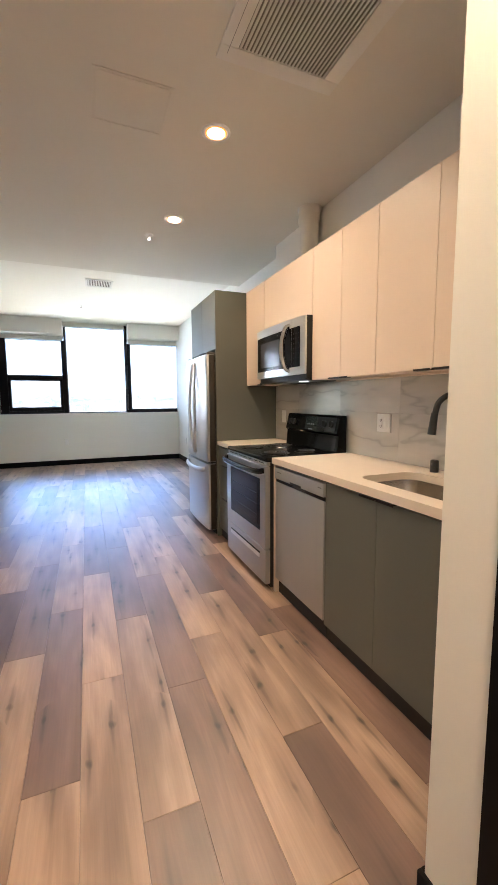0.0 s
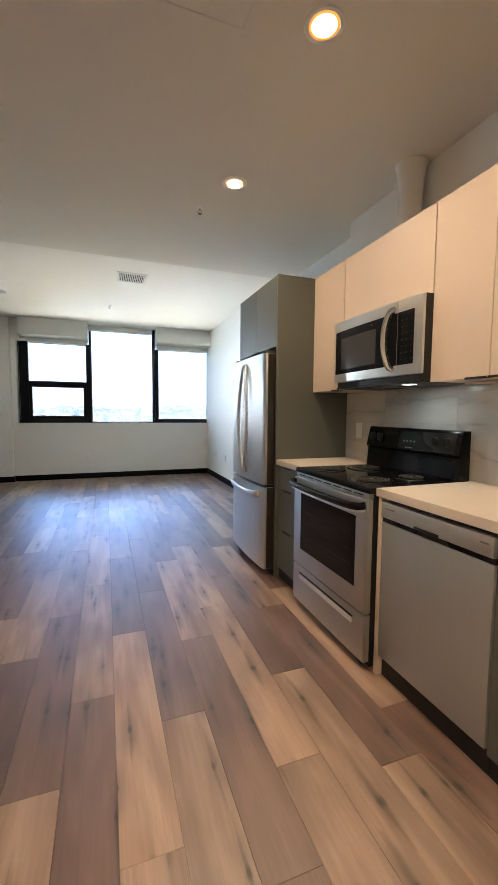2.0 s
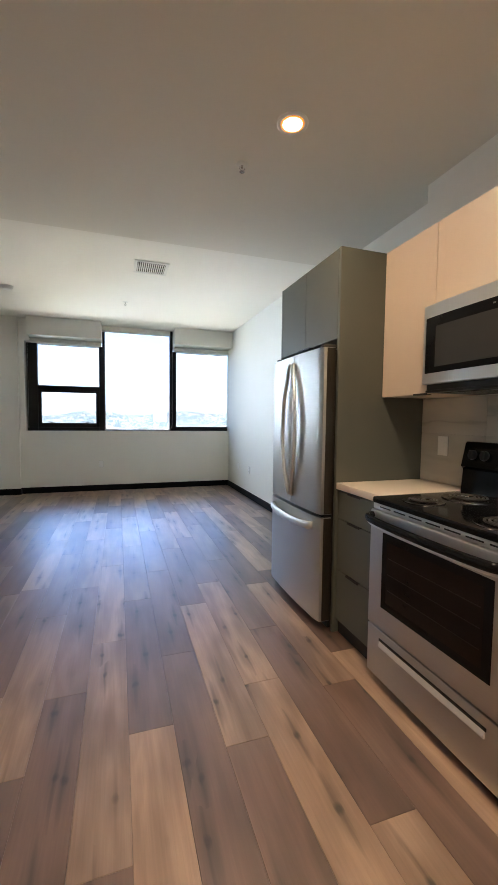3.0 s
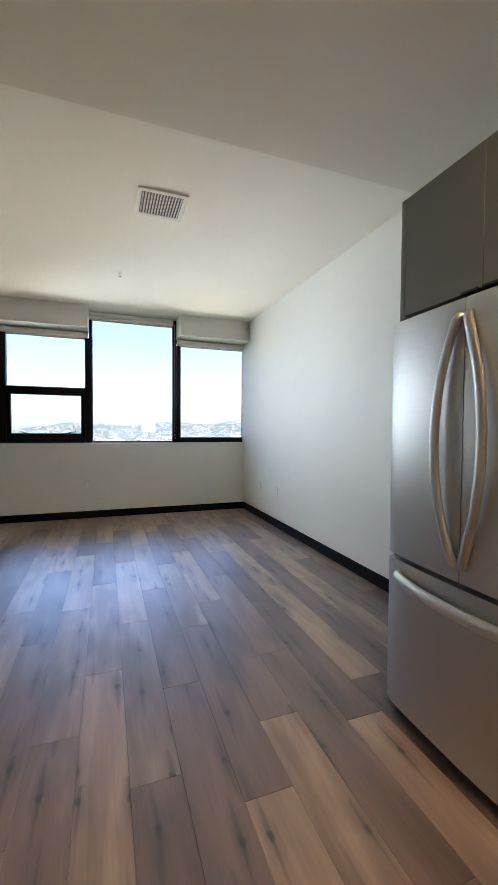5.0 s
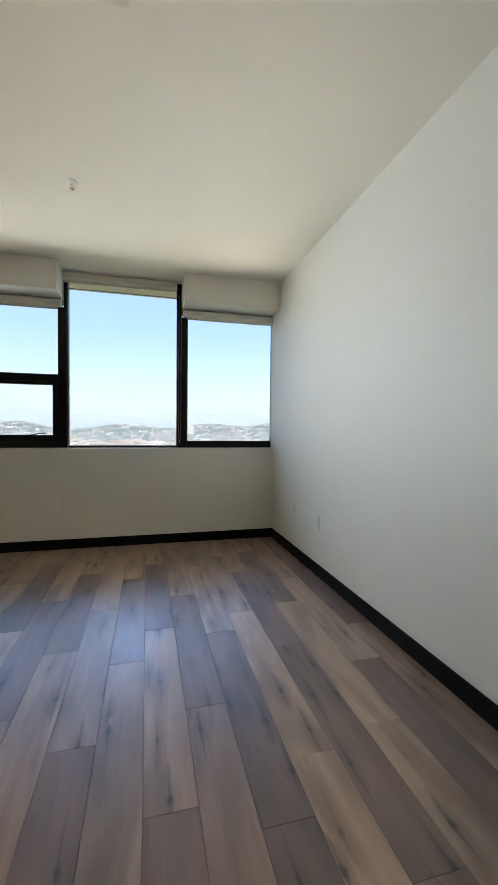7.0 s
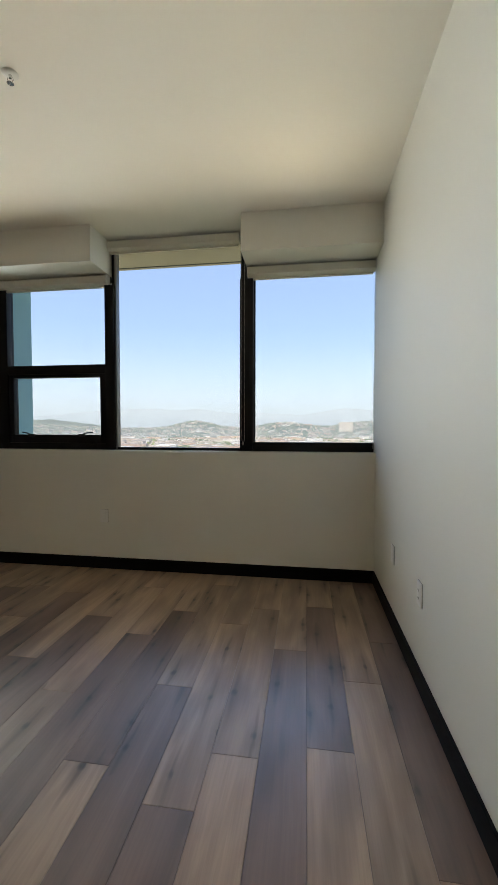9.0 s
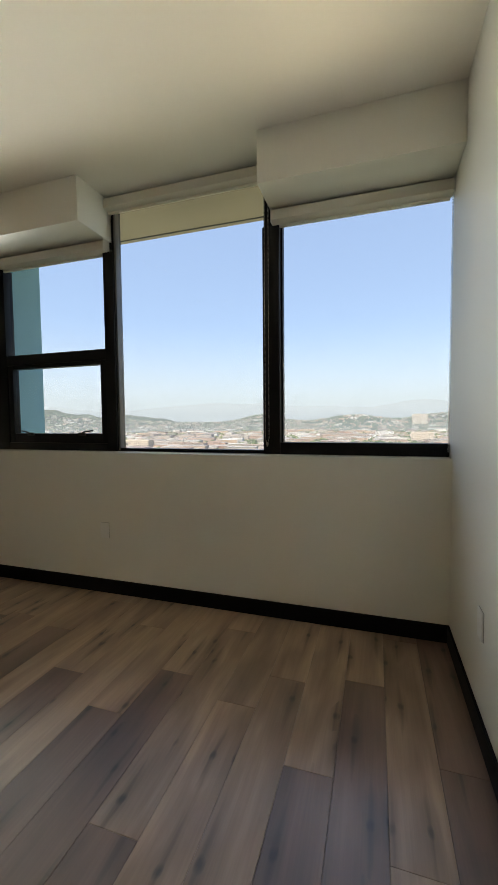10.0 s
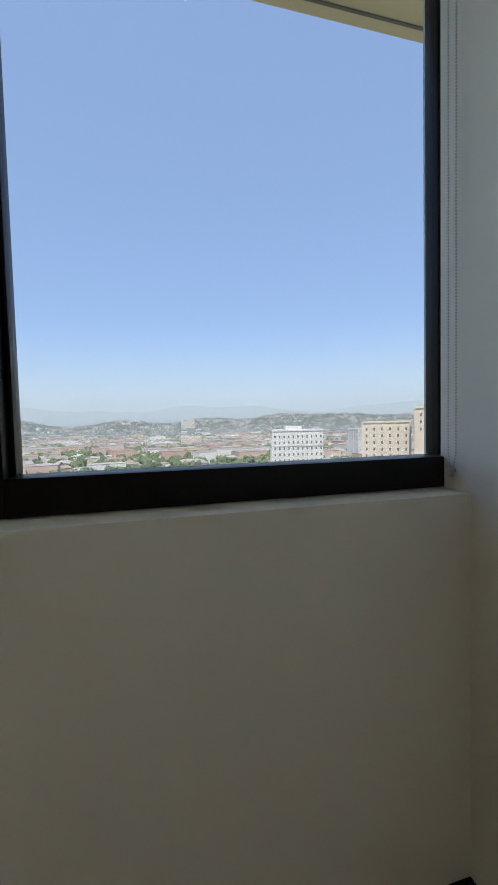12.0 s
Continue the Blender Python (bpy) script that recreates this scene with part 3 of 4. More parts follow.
plate = wall_plate("wall_outlet", (1.262, 2.205, 1.146), "x", 2, "white two-gang outlet and switch plate on the backsplash", 1)
wall_plate("switch_plate", (1.262, 3.56, 1.14), "x", 1, "white switch plate beside the range")


def downlight(x, y):
    d = thing("downlight", (x, y, ZK), "recessed warm downlight with a white trim ring", "ceiling light", "kitchen downlights")
    part("trim_ring", lathe([(0.058, -0.001), (0.062, -0.006), (0.074, -0.006), (0.080, -0.001), (0.080, 0.002), (0.058, 0.002)], (x, y, ZK), 40), WHITE_METAL, d)
    # Flat ring whose emission paints the lamplit amber inside of the recess.
    bm = lathe([(0.060, -0.003), (0.048, -0.0045)], (x, y, ZK), 40)
    part("glow_ring", bm, AMBER, d, "flat amber ring glowing as if lit by the lamp")
    bm = bmesh.new()
    bmesh.ops.create_circle(bm, cap_ends=True, segments=40, radius=0.0575, matrix=Matrix.Translation((x, y, ZK - 0.002)))
    part("diffuser", bm, BULB, d, "glowing warm diffuser")
    return d


# The two added lamps get fittings too, out of view.
for lx, ly in DOWNLIGHTS:
    downlight(lx, ly)


def sprinkler(x, y, z):
    s = thing("sprinkler_head", (x, y, z), "small white ceiling sprinkler head", "sprinkler", "ceiling sprinklers")
    part("escutcheon", lathe([(0.0, -0.006), (0.018, -0.007), (0.033, -0.003), (0.036, 0.0)], (x, y, z), 24), WHITE_METAL, s)
    part("body", rod((x, y, z), (x, y, z - 0.02), 0.008, 0.006, 12), CHROME, s, "chrome sprinkler body")
    bm = tube([(x - 0.012, y, z - 0.016), (x - 0.015, y, z - 0.028), (x - 0.004, y, z - 0.04)], 0.002, 6)
    tube([(x + 0.012, y, z - 0.016), (x + 0.015, y, z - 0.028), (x + 0.004, y, z - 0.04)], 0.002, 6, bm=bm)
    part("frame_arms", bm, CHROME, s)
    part("deflector", lathe([(0.0, -0.040), (0.015, -0.041), (0.015, -0.043), (0.0, -0.043)], (x, y, z), 16), CHROME, s)
    return s


sprinkler(0.122, 3.985, ZK)
sprinkler(-0.47, 7.48, ZL)

sd = thing("smoke_detector", (-1.85, 7.30, ZL), "round white smoke detector on the ceiling", "smoke detector")
part("base", lathe([(0.068, 0.0), (0.068, -0.012), (0.0, -0.012)], (-1.85, 7.30, ZL), 32), WHITE_PLASTIC, sd)
part("cover", lathe([(0.060, -0.012), (0.058, -0.030), (0.045, -0.042), (0.0, -0.044)], (-1.85, 7.30, ZL), 32), WHITE_PLASTIC, sd)


def ceiling_vent(name, x0, x1, y0, y1, z, rim, slats, label, tilt, duct):
    """A grille with a flat frame and slats that run along y."""
    v = thing(name, ((x0 + x1) / 2, (y0 + y1) / 2, z), label, "ceiling vent")
    for a in ((x0, x1, y0, y0 + rim), (x0, x1, y1 - rim, y1), (x0, x0 + rim, y0 + rim, y1 - rim), (x1 - rim, x1, y0 + rim, y1 - rim)):
        part("frame", box(*a, z - 0.012, z - 0.0005, 0.003), WHITE_METAL, v)
    # A flat sheet whose colour stands in for the shaded duct.
    part("backing", box(x0 + rim, x1 - rim, y0 + rim, y1 - rim, z - 0.003, z - 0.001), duct, v, "flat sheet coloured as the shaded duct behind the slats")
    pitch = (x1 - x0 - 2 * rim) / slats
    c, s = math.cos(radians(tilt)), math.sin(radians(tilt))
    w, h = pitch * 0.42, 0.0012
    for i in range(slats):
        cx = x0 + rim + pitch * (i + 0.5)
        cz = z - 0.008
        pts = [(cx - w * c - h * s, cz - w * s + h * c), (cx + w * c - h * s, cz + w * s + h * c), (cx + w * c + h * s, cz + w * s - h * c), (cx - w * c + h * s, cz - w * s - h * c)]
        part("slat", prism(pts, "y", y0 + rim, y1 - rim), WHITE_METAL, v)
    return v


ceiling_vent("ceiling_vent", -0.405, -0.06, 5.905, 6.255, ZL, 0.03, 14, "square white slatted air vent in the ceiling", 48, DUCT_SHADE)
lv = ceiling_vent("return_air_grille", 0.115, 0.685, 1.30, 2.005, ZK, 0.075, 24, "large white return air grille with many slats", 30, GRILLE_BACK)
part("filter_door_seam", box(0.152, 0.154, 1.34, 1.965, ZK - 0.0128, ZK - 0.0121), GREY_SLOT, lv)

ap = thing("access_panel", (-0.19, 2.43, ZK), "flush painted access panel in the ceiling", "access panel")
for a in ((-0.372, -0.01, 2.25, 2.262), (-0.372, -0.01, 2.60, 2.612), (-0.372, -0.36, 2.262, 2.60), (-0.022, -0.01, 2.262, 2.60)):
    part("frame", box(*a, ZK - 0.003, ZK - 0.0002, 0.001), CEIL_SHADED, ap)
part("door", box(-0.352, -0.03, 2.270, 2.592, ZK - 0.002, ZK - 0.0002, 0.0008), CEIL_SHADED, ap)

pipe = thing("vent_duct", (1.205, 3.045, 2.28), "painted exhaust duct rising to the ceiling", "duct")
part("duct", lathe([(0.070, -0.0), (0.070, 0.30), (0.074, 0.36), (0.082, 0.44), (0.094, 0.48)], (1.205, 3.045, 2.281), 28), WALL, pipe)
bm = bmesh.new()
bmesh.ops.create_uvsphere(bm, u_segments=14, v_segments=8, radius=0.024, matrix=Matrix.LocRotScale((1.178, 3.128, 2.70), None, (1.0, 1.0, 1.9)))
part("tape_fold", bm, WALL, pipe, "creased joint tape on the duct")

# ---- kitchen ----
ZC, ZT, XF = 0.915, 0.875, 0.668


def panel(parent, y0, y1, z0, z1, x=XF, material=GREEN, name="door", thick=0.019, label=""):
    return part(name, box(x, x + thick, y0 + 0.0015, y1 - 0.0015, z0, z1, 0.0012, 1), material, parent, label)


def pull(parent, y0, y1, z, x, down=False):
    """A thin black finger pull on a door's edge."""
    s = -1 if down else 1
    pts = [(x - 0.012, z), (x + 0.017, z), (x + 0.017, z + 0.003 * s), (x - 0.012, z + 0.003 * s)]
    bm = prism(pts, "y", y0, y1)
    box(x - 0.0125, x - 0.0095, y0, y1, min(z, z - 0.006 * s), max(z, z - 0.006 * s), bm=bm)
    part("handle", bm, EDGE, parent, "black finger pull")


def base_unit(y0, y1, label, fronts, pulls, top=ZT - 0.002):
    u = thing("base_cabinet", (0.95, (y0 + y1) / 2, 0), label, "cabinet", "sage base cabinets")
    part("body", box(XF + 0.0205, 1.26, y0, y1, 0.09, top), GREEN, u)
    part("toe_kick", box(0.690, 0.706, y0, y1, 0.0, 0.0895), TOE, u, "black toe kick")
    for a, b, c, d in fronts:
        panel(u, a, b, c, d, name="drawer_front" if d - c < 0.4 else "door")
    for a, b, z in pulls:
        pull(u, a, b, z, XF)
    return u


base_unit(0.890, 1.164, "narrow sage-grey base cabinet beside the wall", [(0.90, 1.164, 0.088, 0.866)], [(1.06, 1.155, 0.8665)])
base_unit(1.164, 1.953, "sage-grey two-door sink cabinet with black pulls", [(1.164, 1.561, 0.088, 0.866), (1.561, 1.953, 0.088, 0.866)], [(1.455, 1.556, 0.8665), (1.567, 1.668, 0.8665)], 0.69)
base_unit(3.348, 3.741, "sage-grey three-drawer cabinet beside the fridge", [(3.348, 3.741, 0.704, 0.866), (3.348, 3.741, 0.397, 0.700), (3.348, 3.741, 0.088, 0.393)], [(3.505, 3.625, 0.8665), (3.505, 3.625, 0.7005), (3.505, 3.625, 0.3935)])
solid("end_panel", box(0.662, 1.26, 2.532, 2.558, 0.0, 0.874, 0.0015), UPPER, "pale beige end panel between range and dishwasher", "end panel", base=(0.95, 2.545, 0))

# Countertop with the cut-out for the sink.
SX0, SX1, SY0, SY1 = 0.755, 1.105, 1.18, 1.815
bm = bmesh.new()
outer = [(0.653, 0.890), (1.262, 0.890), (1.262, 2.566), (0.653, 2.566)]
loops = []
for pts in (outer, rounded(SX0, SX1, SY0, SY1, 0.07)):
    vs = [bm.verts.new((x, y, ZC)) for x, y in pts]
    loops += [bm.edges.new((a, b)) for a, b in zip(vs, vs[1:] + vs[:1])]
bmesh.ops.triangle_fill(bm, use_beauty=True, edges=loops)
ext = bmesh.ops.extrude_face_region(bm, geom=bm.faces[:])
bmesh.ops.translate(bm, verts=[v for v in ext["geom"] if isinstance(v, bmesh.types.BMVert)], vec=(0, 0, -0.038))
solid("countertop", bm, QUARTZ, "off-white quartz countertop with a sink cut-out", "countertop", base=(0.95, 1.73, ZC))
solid("countertop", box(0.653, 1.262, 3.340, 3.741, ZC - 0.038, ZC, 0.0015), QUARTZ, "short off-white quartz countertop beside the range", "countertop", base=(0.95, 3.54, ZC))

sink = thing("sink", (0.93, 1.50, 0.70), "undermounted brushed steel kitchen sink", "sink")
bm = bmesh.new()
rings = []
for grow, z, r in ((0.012, 0.8765, 0.075), (0.0, 0.8765, 0.07), (-0.006, 0.76, 0.065), (-0.03, 0.715, 0.06), (-0.09, 0.705, 0.05)):
    rings.append([bm.verts.new((x, y, z)) for x, y in rounded(SX0 - grow, SX1 + grow, SY0 - grow, SY1 + grow, r)])
for a, b in zip(rings, rings[1:]):
    for k in range(len(a)):
        bm.faces.new((a[k], a[(k + 1) % len(a)], b[(k + 1) % len(a)], b[k]))
bm.faces.new(rings[-1])
part("bowl", bm, SINK_STEEL, sink)
part("drain", lathe([(0.0, 0.004), (0.03, 0.003), (0.045, 0.001)], (0.93, 1.50, 0.7052), 24), CHROME, sink, "chrome sink drain")

fx, fy = 1.19, 1.545
faucet = thing("faucet", (fx, fy, ZC), "matt black gooseneck kitchen faucet", "faucet")
part("base", lathe([(0.028, 0.0), (0.028, 0.006), (0.022, 0.010), (0.020, 0.07), (0.0165, 0.078), (0.0165, 0.22)], (fx, fy, ZC), 24), MATT_BLACK, faucet)
part("neck", tube(arch([(fx, fy, ZC + 0.20), (fx, fy, ZC + 0.31), (fx - 0.035, fy + 0.01, ZC + 0.385), (fx - 0.10, fy + 0.03, ZC + 0.40), (fx - 0.155, fy + 0.047, ZC + 0.365), (fx - 0.175, fy + 0.053, ZC + 0.30)], 8), 0.0135, 14, up=(0.29, 0.957, 0)), MATT_BLACK, faucet)
part("spray_head", rod((fx - 0.174, fy + 0.0525, ZC + 0.315), (fx - 0.184, fy + 0.0555, ZC + 0.215), 0.015, 0.019, 20), MATT_BLACK, faucet)
part("lever", tube([(fx + 0.005, fy - 0.02, ZC + 0.05), (fx + 0.005, fy - 0.05, ZC + 0.065), (fx + 0.0, fy - 0.09, ZC + 0.10)], 0.007, 10), MATT_BLACK, faucet)
ag = thing("air_gap", (1.20, 1.752, ZC), "small black air gap cap behind the sink", "air gap")
part("cap", lathe([(0.021, 0.0), (0.021, 0.058), (0.017, 0.064), (0.0, 0.065)], (1.20, 1.752, ZC), 24), MATT_BLACK, ag)
for zz in (0.038, 0.046):
    part("slot", box(1.1775, 1.1795, 1.746, 1.758, ZC + zz, ZC + zz + 0.003), MARKS, ag)

# Marble backsplash, tile by tile.
splash = thing("wall_backsplash", (1.27, 2.3, ZC), "glossy veined marble-look tile backsplash", "backsplash", kind="structure")
edges_y = [0.890, 1.48, 2.08, 2.68, 3.28, 3.7415]
for a, b in zip(edges_y, edges_y[1:]):
    for z0, z1 in ((ZC, 1.2098), (1.2102, 1.424)):
        part("tile", box(1.2625, 1.284, a + 0.0005, b - 0.0005, z0, z1, 0.0004, 1), MARBLE, splash)


def upper_unit(y0, y1, z0, label, doors, pulls):
    u = thing("upper_cabinet", (1.1, (y0 + y1) / 2, z0), label, "cabinet", "beige upper cabinets")
    part("body", box(0.9735, 1.284, y0, y1, z0, 2.279), UPPER, u)
    for a, b in doors:
        panel(u, a, b, z0 - 0.002, 2.28, 0.953, UPPER)
    for a, b in pulls:
        pull(u, a, b, z0 - 0.0035, 0.953, True)
    return u


upper_unit(0.890, 1.178, 1.428, "beige upper cabinet beside the wall", [(0.895, 1.178)], [])
upper_unit(1.178, 1.938, 1.428, "beige two-door upper cabinet with black pulls", [(1.178, 1.562), (1.562, 1.938)], [(1.46, 1.557), (1.567, 1.664)])
upper_unit(1.938, 2.570, 1.428, "beige two-door upper cabinet with black pulls", [(1.938, 2.250), (2.250, 2.570)], [(2.165, 2.247), (2.253, 2.36)])
upper_unit(2.572, 3.336, 1.860, "short beige cabinet over the microwave", [(2.572, 3.336)], [])
upper_unit(3.338, 3.7405, 1.428, "beige upper cabinet beside the fridge panel", [(3.338, 3.7405)], [(3.36, 3.46)])
strip = solid("light_strip", box(1.10, 1.13, 1.0, 2.5, 1.414, 1.4265, 0.002), UPPER, "slim beige rail under the upper cabinets", "rail", base=(1.115, 1.75, 1.414))

tall = thing("fridge_cabinet", (1.0, 4.17, 0), "sage-grey tall cabinet surround over the fridge", "cabinet")
part("side_panel", box(0.65, 1.433, 3.742, 3.766, 0.0, 2.28, 0.0012), GREEN, tall)
part("side_panel", box(0.65, 1.433, 4.582, 4.606, 0.0, 2.28, 0.0012), GREEN, tall)
part("body", box(0.6705, 1.433, 3.7665, 4.5815, 1.762, 2.278), GREEN, tall)
panel(tall, 3.768, 4.188, 1.762, 2.279, 0.65)
panel(tall, 4.188, 4.581, 1.762, 2.279, 0.65)
pull(tall, 4.10, 4.18, 1.7605, 0.65, True)
pull(tall, 4.196, 4.27, 1.7605, 0.65, True)

# French-door refrigerator.
fr = thing("refrigerator", (0.95, 4.17, 0), "stainless French-door fridge with bottom freezer drawer", "refrigerator")
FA, FB, FM = 3.778, 4.562, 4.172
part("body", box(0.655, 1.37, FA + 0.004, FB - 0.004, 0.03, 1.70, 0.004), FRIDGE_SIDE, fr, "dark grey fridge body")


def bowed(y0, y1, z0, z1, round0, round1):
    """A door with a softly bowed front and rounded outer edges."""
    mid, half = (FA + FB) / 2, (FB - FA) / 2
    pts = []
    n = 16
    for k in range(n + 1):
        y = y0 + (y1 - y0) * k / n
        pts.append((0.556 + 0.014 * ((y - mid) / half) ** 2, y))
    if round0:
        pts[0] = (0.592, y0)
        pts.insert(1, (0.577, y0 + 0.004))
    if round1:
        pts[-1] = (0.592, y1)
        pts.insert(len(pts) - 1, (0.577, y1 - 0.004))
    pts += [(0.648, y1), (0.648, y0)]
    return prism(pts, "z", z0, z1, 0.003)


d1 = part("door", bowed(FA, FM - 0.002, 0.715, 1.712, True, False), STEEL, fr, "stainless fridge door")
d2 = part("door", bowed(FM + 0.002, FB, 0.715, 1.712, False, True), STEEL, fr, "stainless fridge door")
d3 = part("freezer_drawer", bowed(FA, FB, 0.055, 0.695, True, True), STEEL, fr, "stainless freezer drawer")
for dd, z0, z1 in ((d1, 0.718, 1.709), (d3, 0.058, 0.692)):
    part("door_edge", box(0.5935, 0.6475, FA - 0.0015, FA + 0.002, z0, z1, 0.0006, 1), FRIDGE_EDGE, dd, "dark bronze door edge")
# Black gasket between the doors and the drawer.
part("gap_strip", box(0.60, 0.652, FA + 0.01, FB - 0.01, 0.694, 0.716), MATT_BLACK, fr)
part("base_grille", box(0.64, 0.66, FA + 0.01, FB - 0.01, 0.008, 0.053), MATT_BLACK, fr)
for hy in (FA + 0.03, FB - 0.07):
    part("hinge_cover", box(0.585, 0.70, hy, hy + 0.04, 1.7125, 1.735, 0.006), FRIDGE_SIDE, fr)
for s, dd in ((-1, d1), (1, d2)):
    pts = [(0.560, FM + s * 0.018, 1.655), (0.540, FM + s * 0.028, 1.625), (0.530, FM + s * 0.078, 1.44), (0.526, FM + s * 0.098, 1.215), (0.530, FM + s * 0.078, 0.99), (0.540, FM + s * 0.028, 0.805), (0.560, FM + s * 0.018, 0.775)]
    part("handle", tube(arch(pts, 8), 0.0175, 12, flat=0.85, up=(1, 0, 0)), HANDLE_STEEL, dd, "curved steel door handle")
pts = [(0.566, FA + 0.085, 0.635), (0.538, FA + 0.105, 0.633), (0.524, FA + 0.22, 0.622), (0.518, (FA + FB) / 2, 0.618), (0.524, FB - 0.22, 0.622), (0.538, FB - 0.105, 0.633), (0.566, FB - 0.085, 0.635)]
part("handle", tube(arch(pts, 8), 0.0155, 12, flat=1.6), STEEL_H, d3, "curved steel drawer handle")

# Range with coil burners.
R0, R1 = 2.5665, 3.337
rg = thing("range", (0.93, (R0 + R1) / 2, 0), "stainless electric range with black coil cooktop", "range")
part("body", box(0.645, 1.24, R0 + 0.003, R1 - 0.003, 0.02, 0.884), MATT_BLACK, rg, "black range body")
part("cooktop", box(0.615, 1.245, R0, R1, 0.885, 0.914, 0.008, 3), GLOSS_BLACK, rg, "glossy black enamel cooktop")
part("vent_trim", box(0.618, 0.645, R0 + 0.006, R1 - 0.006, 0.858, 0.8845, 0.003), STEEL, rg)
for k in range(7):
    a = R0 + 0.05 + k * 0.098
    part("vent_slot", box(0.6165, 0.6182, a, a + 0.075, 0.870, 0.876), MATT_BLACK, rg)
od = part("oven_door", box(0.605, 0.644, R0 + 0.004, R1 - 0.004, 0.292, 0.855, 0.006, 3), STEEL, rg, "stainless oven door")
part("oven_window", box(0.6025, 0.606, 2.655, 3.235, 0.402, 0.762, 0.001, 1), OVEN_GLASS, od, "dark oven window")
# The brown of this glass is a reflection put into its colour.
part("inner_glass", box(0.6015, 0.6027, 2.690, 3.200, 0.438, 0.726), OVEN_INNER, od, "inner oven glass coloured with a brown reflection")
for rz in (0.50, 0.575, 0.65):
    part("oven_rack", box(0.6009, 0.6016, 2.70, 3.19, rz, rz + 0.004), RACK, od, "faint oven rack behind the glass")
pts = [(0.606, R0 + 0.02, 0.815), (0.572, R0 + 0.035, 0.812), (0.556, R0 + 0.12, 0.808), (0.550, (R0 + R1) / 2, 0.806), (0.556, R1 - 0.12, 0.808), (0.572, R1 - 0.035, 0.812), (0.606, R1 - 0.02, 0.815)]
part("handle", tube(arch([(p[0] - 0.002, p[1], p[2] + 0.012) for p in pts], 8), 0.017, 12, flat=1.1), GLOSS_BLACK, od, "curved glossy black oven handle")
part("handle_trim", tube(arch([(p[0] + 0.001, p[1], p[2] - 0.009) for p in pts], 8), 0.0085, 10), STEEL_H, od, "steel strip under the oven handle")
dr = part("drawer", box(0.607, 0.644, R0 + 0.004, R1 - 0.004, 0.045, 0.284, 0.005, 3), STEEL, rg, "stainless storage drawer")
# The pale colour carries the light that the grip reflects.
part("grip", prism([(0.608, 0.205), (0.599, 0.207), (0.598, 0.213), (0.6065, 0.236), (0.608, 0.236)], "y", R0 + 0.10, R1 - 0.10), surface("bright_grip_metal", (0.80, 0.80, 0.79), 0.4, metal=0.3, var=0.02), dr, "recessed drawer grip with its bright reflection in the colour")
# Black strip painted as the shadow over the grip.
part("grip_shadow", box(0.6045, 0.6075, R0 + 0.095, R1 - 0.095, 0.233, 0.246, 0.001), MATT_BLACK, dr)
for fy0 in (R0 + 0.05, R1 - 0.09):
    part("foot", rod((0.70, fy0 + 0.02, 0.0), (0.70, fy0 + 0.02, 0.022), 0.018), MATT_BLACK, rg)
bgd = part("backguard", prism([(1.245, 0.914), (1.165, 0.914), (1.182, 1.035), (1.160, 1.050), (1.188, 1.172), (1.196, 1.180), (1.245, 1.180)], "y", R0 + 0.002, R1 - 0.002, 0.004), GLOSS_BLACK, rg, "black range backguard")


def on_guard(y0, y1, f0, f1, out=0.0015):
    """A plate on the sloped face of the backguard, from fraction f0 to f1 of its height."""
    a, b = Vector((1.160, 0, 1.050)), Vector((1.188, 0, 1.172))
    nrm = Vector((-(b - a).z, 0, (b - a).x)).normalized()
    p, q = a.lerp(b, f0), a.lerp(b, f1)
    o = [(v.x, v.z) for v in (p + nrm * out, q + nrm * out, q - nrm * 0.002, p - nrm * 0.002)]
    return prism(o, "y", y0, y1)


# Greyer plate painted as a reflection in the black backguard.
part("panel_reflection", on_guard(2.60, 3.02, 0.07, 0.93), DIM_GREY, bgd, "grey plate painted as a reflection on the backguard")
part("display", on_guard(2.86, 3.00, 0.30, 0.88, 0.0022), DISPLAY, bgd, "dark clock display")
for yy in (2.885, 2.915, 2.945, 2.97):
    part("button", on_guard(yy, yy + 0.014, 0.40, 0.48, 0.0026), MARKS, bgd)
part("nameplate", on_guard(2.90, 2.96, 0.10, 0.15, 0.0026), MARKS, bgd, "small pale nameplate bar")
part("lower_panel", prism([(1.1655, 0.925), (1.179, 1.015), (1.181, 1.015), (1.1675, 0.925)], "y", 2.60, 2.98), surface("black_glass_strip", (0.012, 0.013, 0.016), 0.10, var=0.05, bump=0.0, spec=0.35), bgd)
for ky in (2.648, 2.735, 3.20, 3.27):
    c = Vector((1.171, ky, 1.113))
    n = Vector((-0.975, 0, 0.224))
    k = part("knob", rod(c, c + n * 0.012, 0.026, 0.024, 24), MATT_BLACK, bgd, "black burner knob")
    g = c + n * 0.012
    part("grip", box(g.x - 0.014, g.x + 0.002, ky - 0.006, ky + 0.006, g.z - 0.022, g.z + 0.024, 0.003), MATT_BLACK, k)


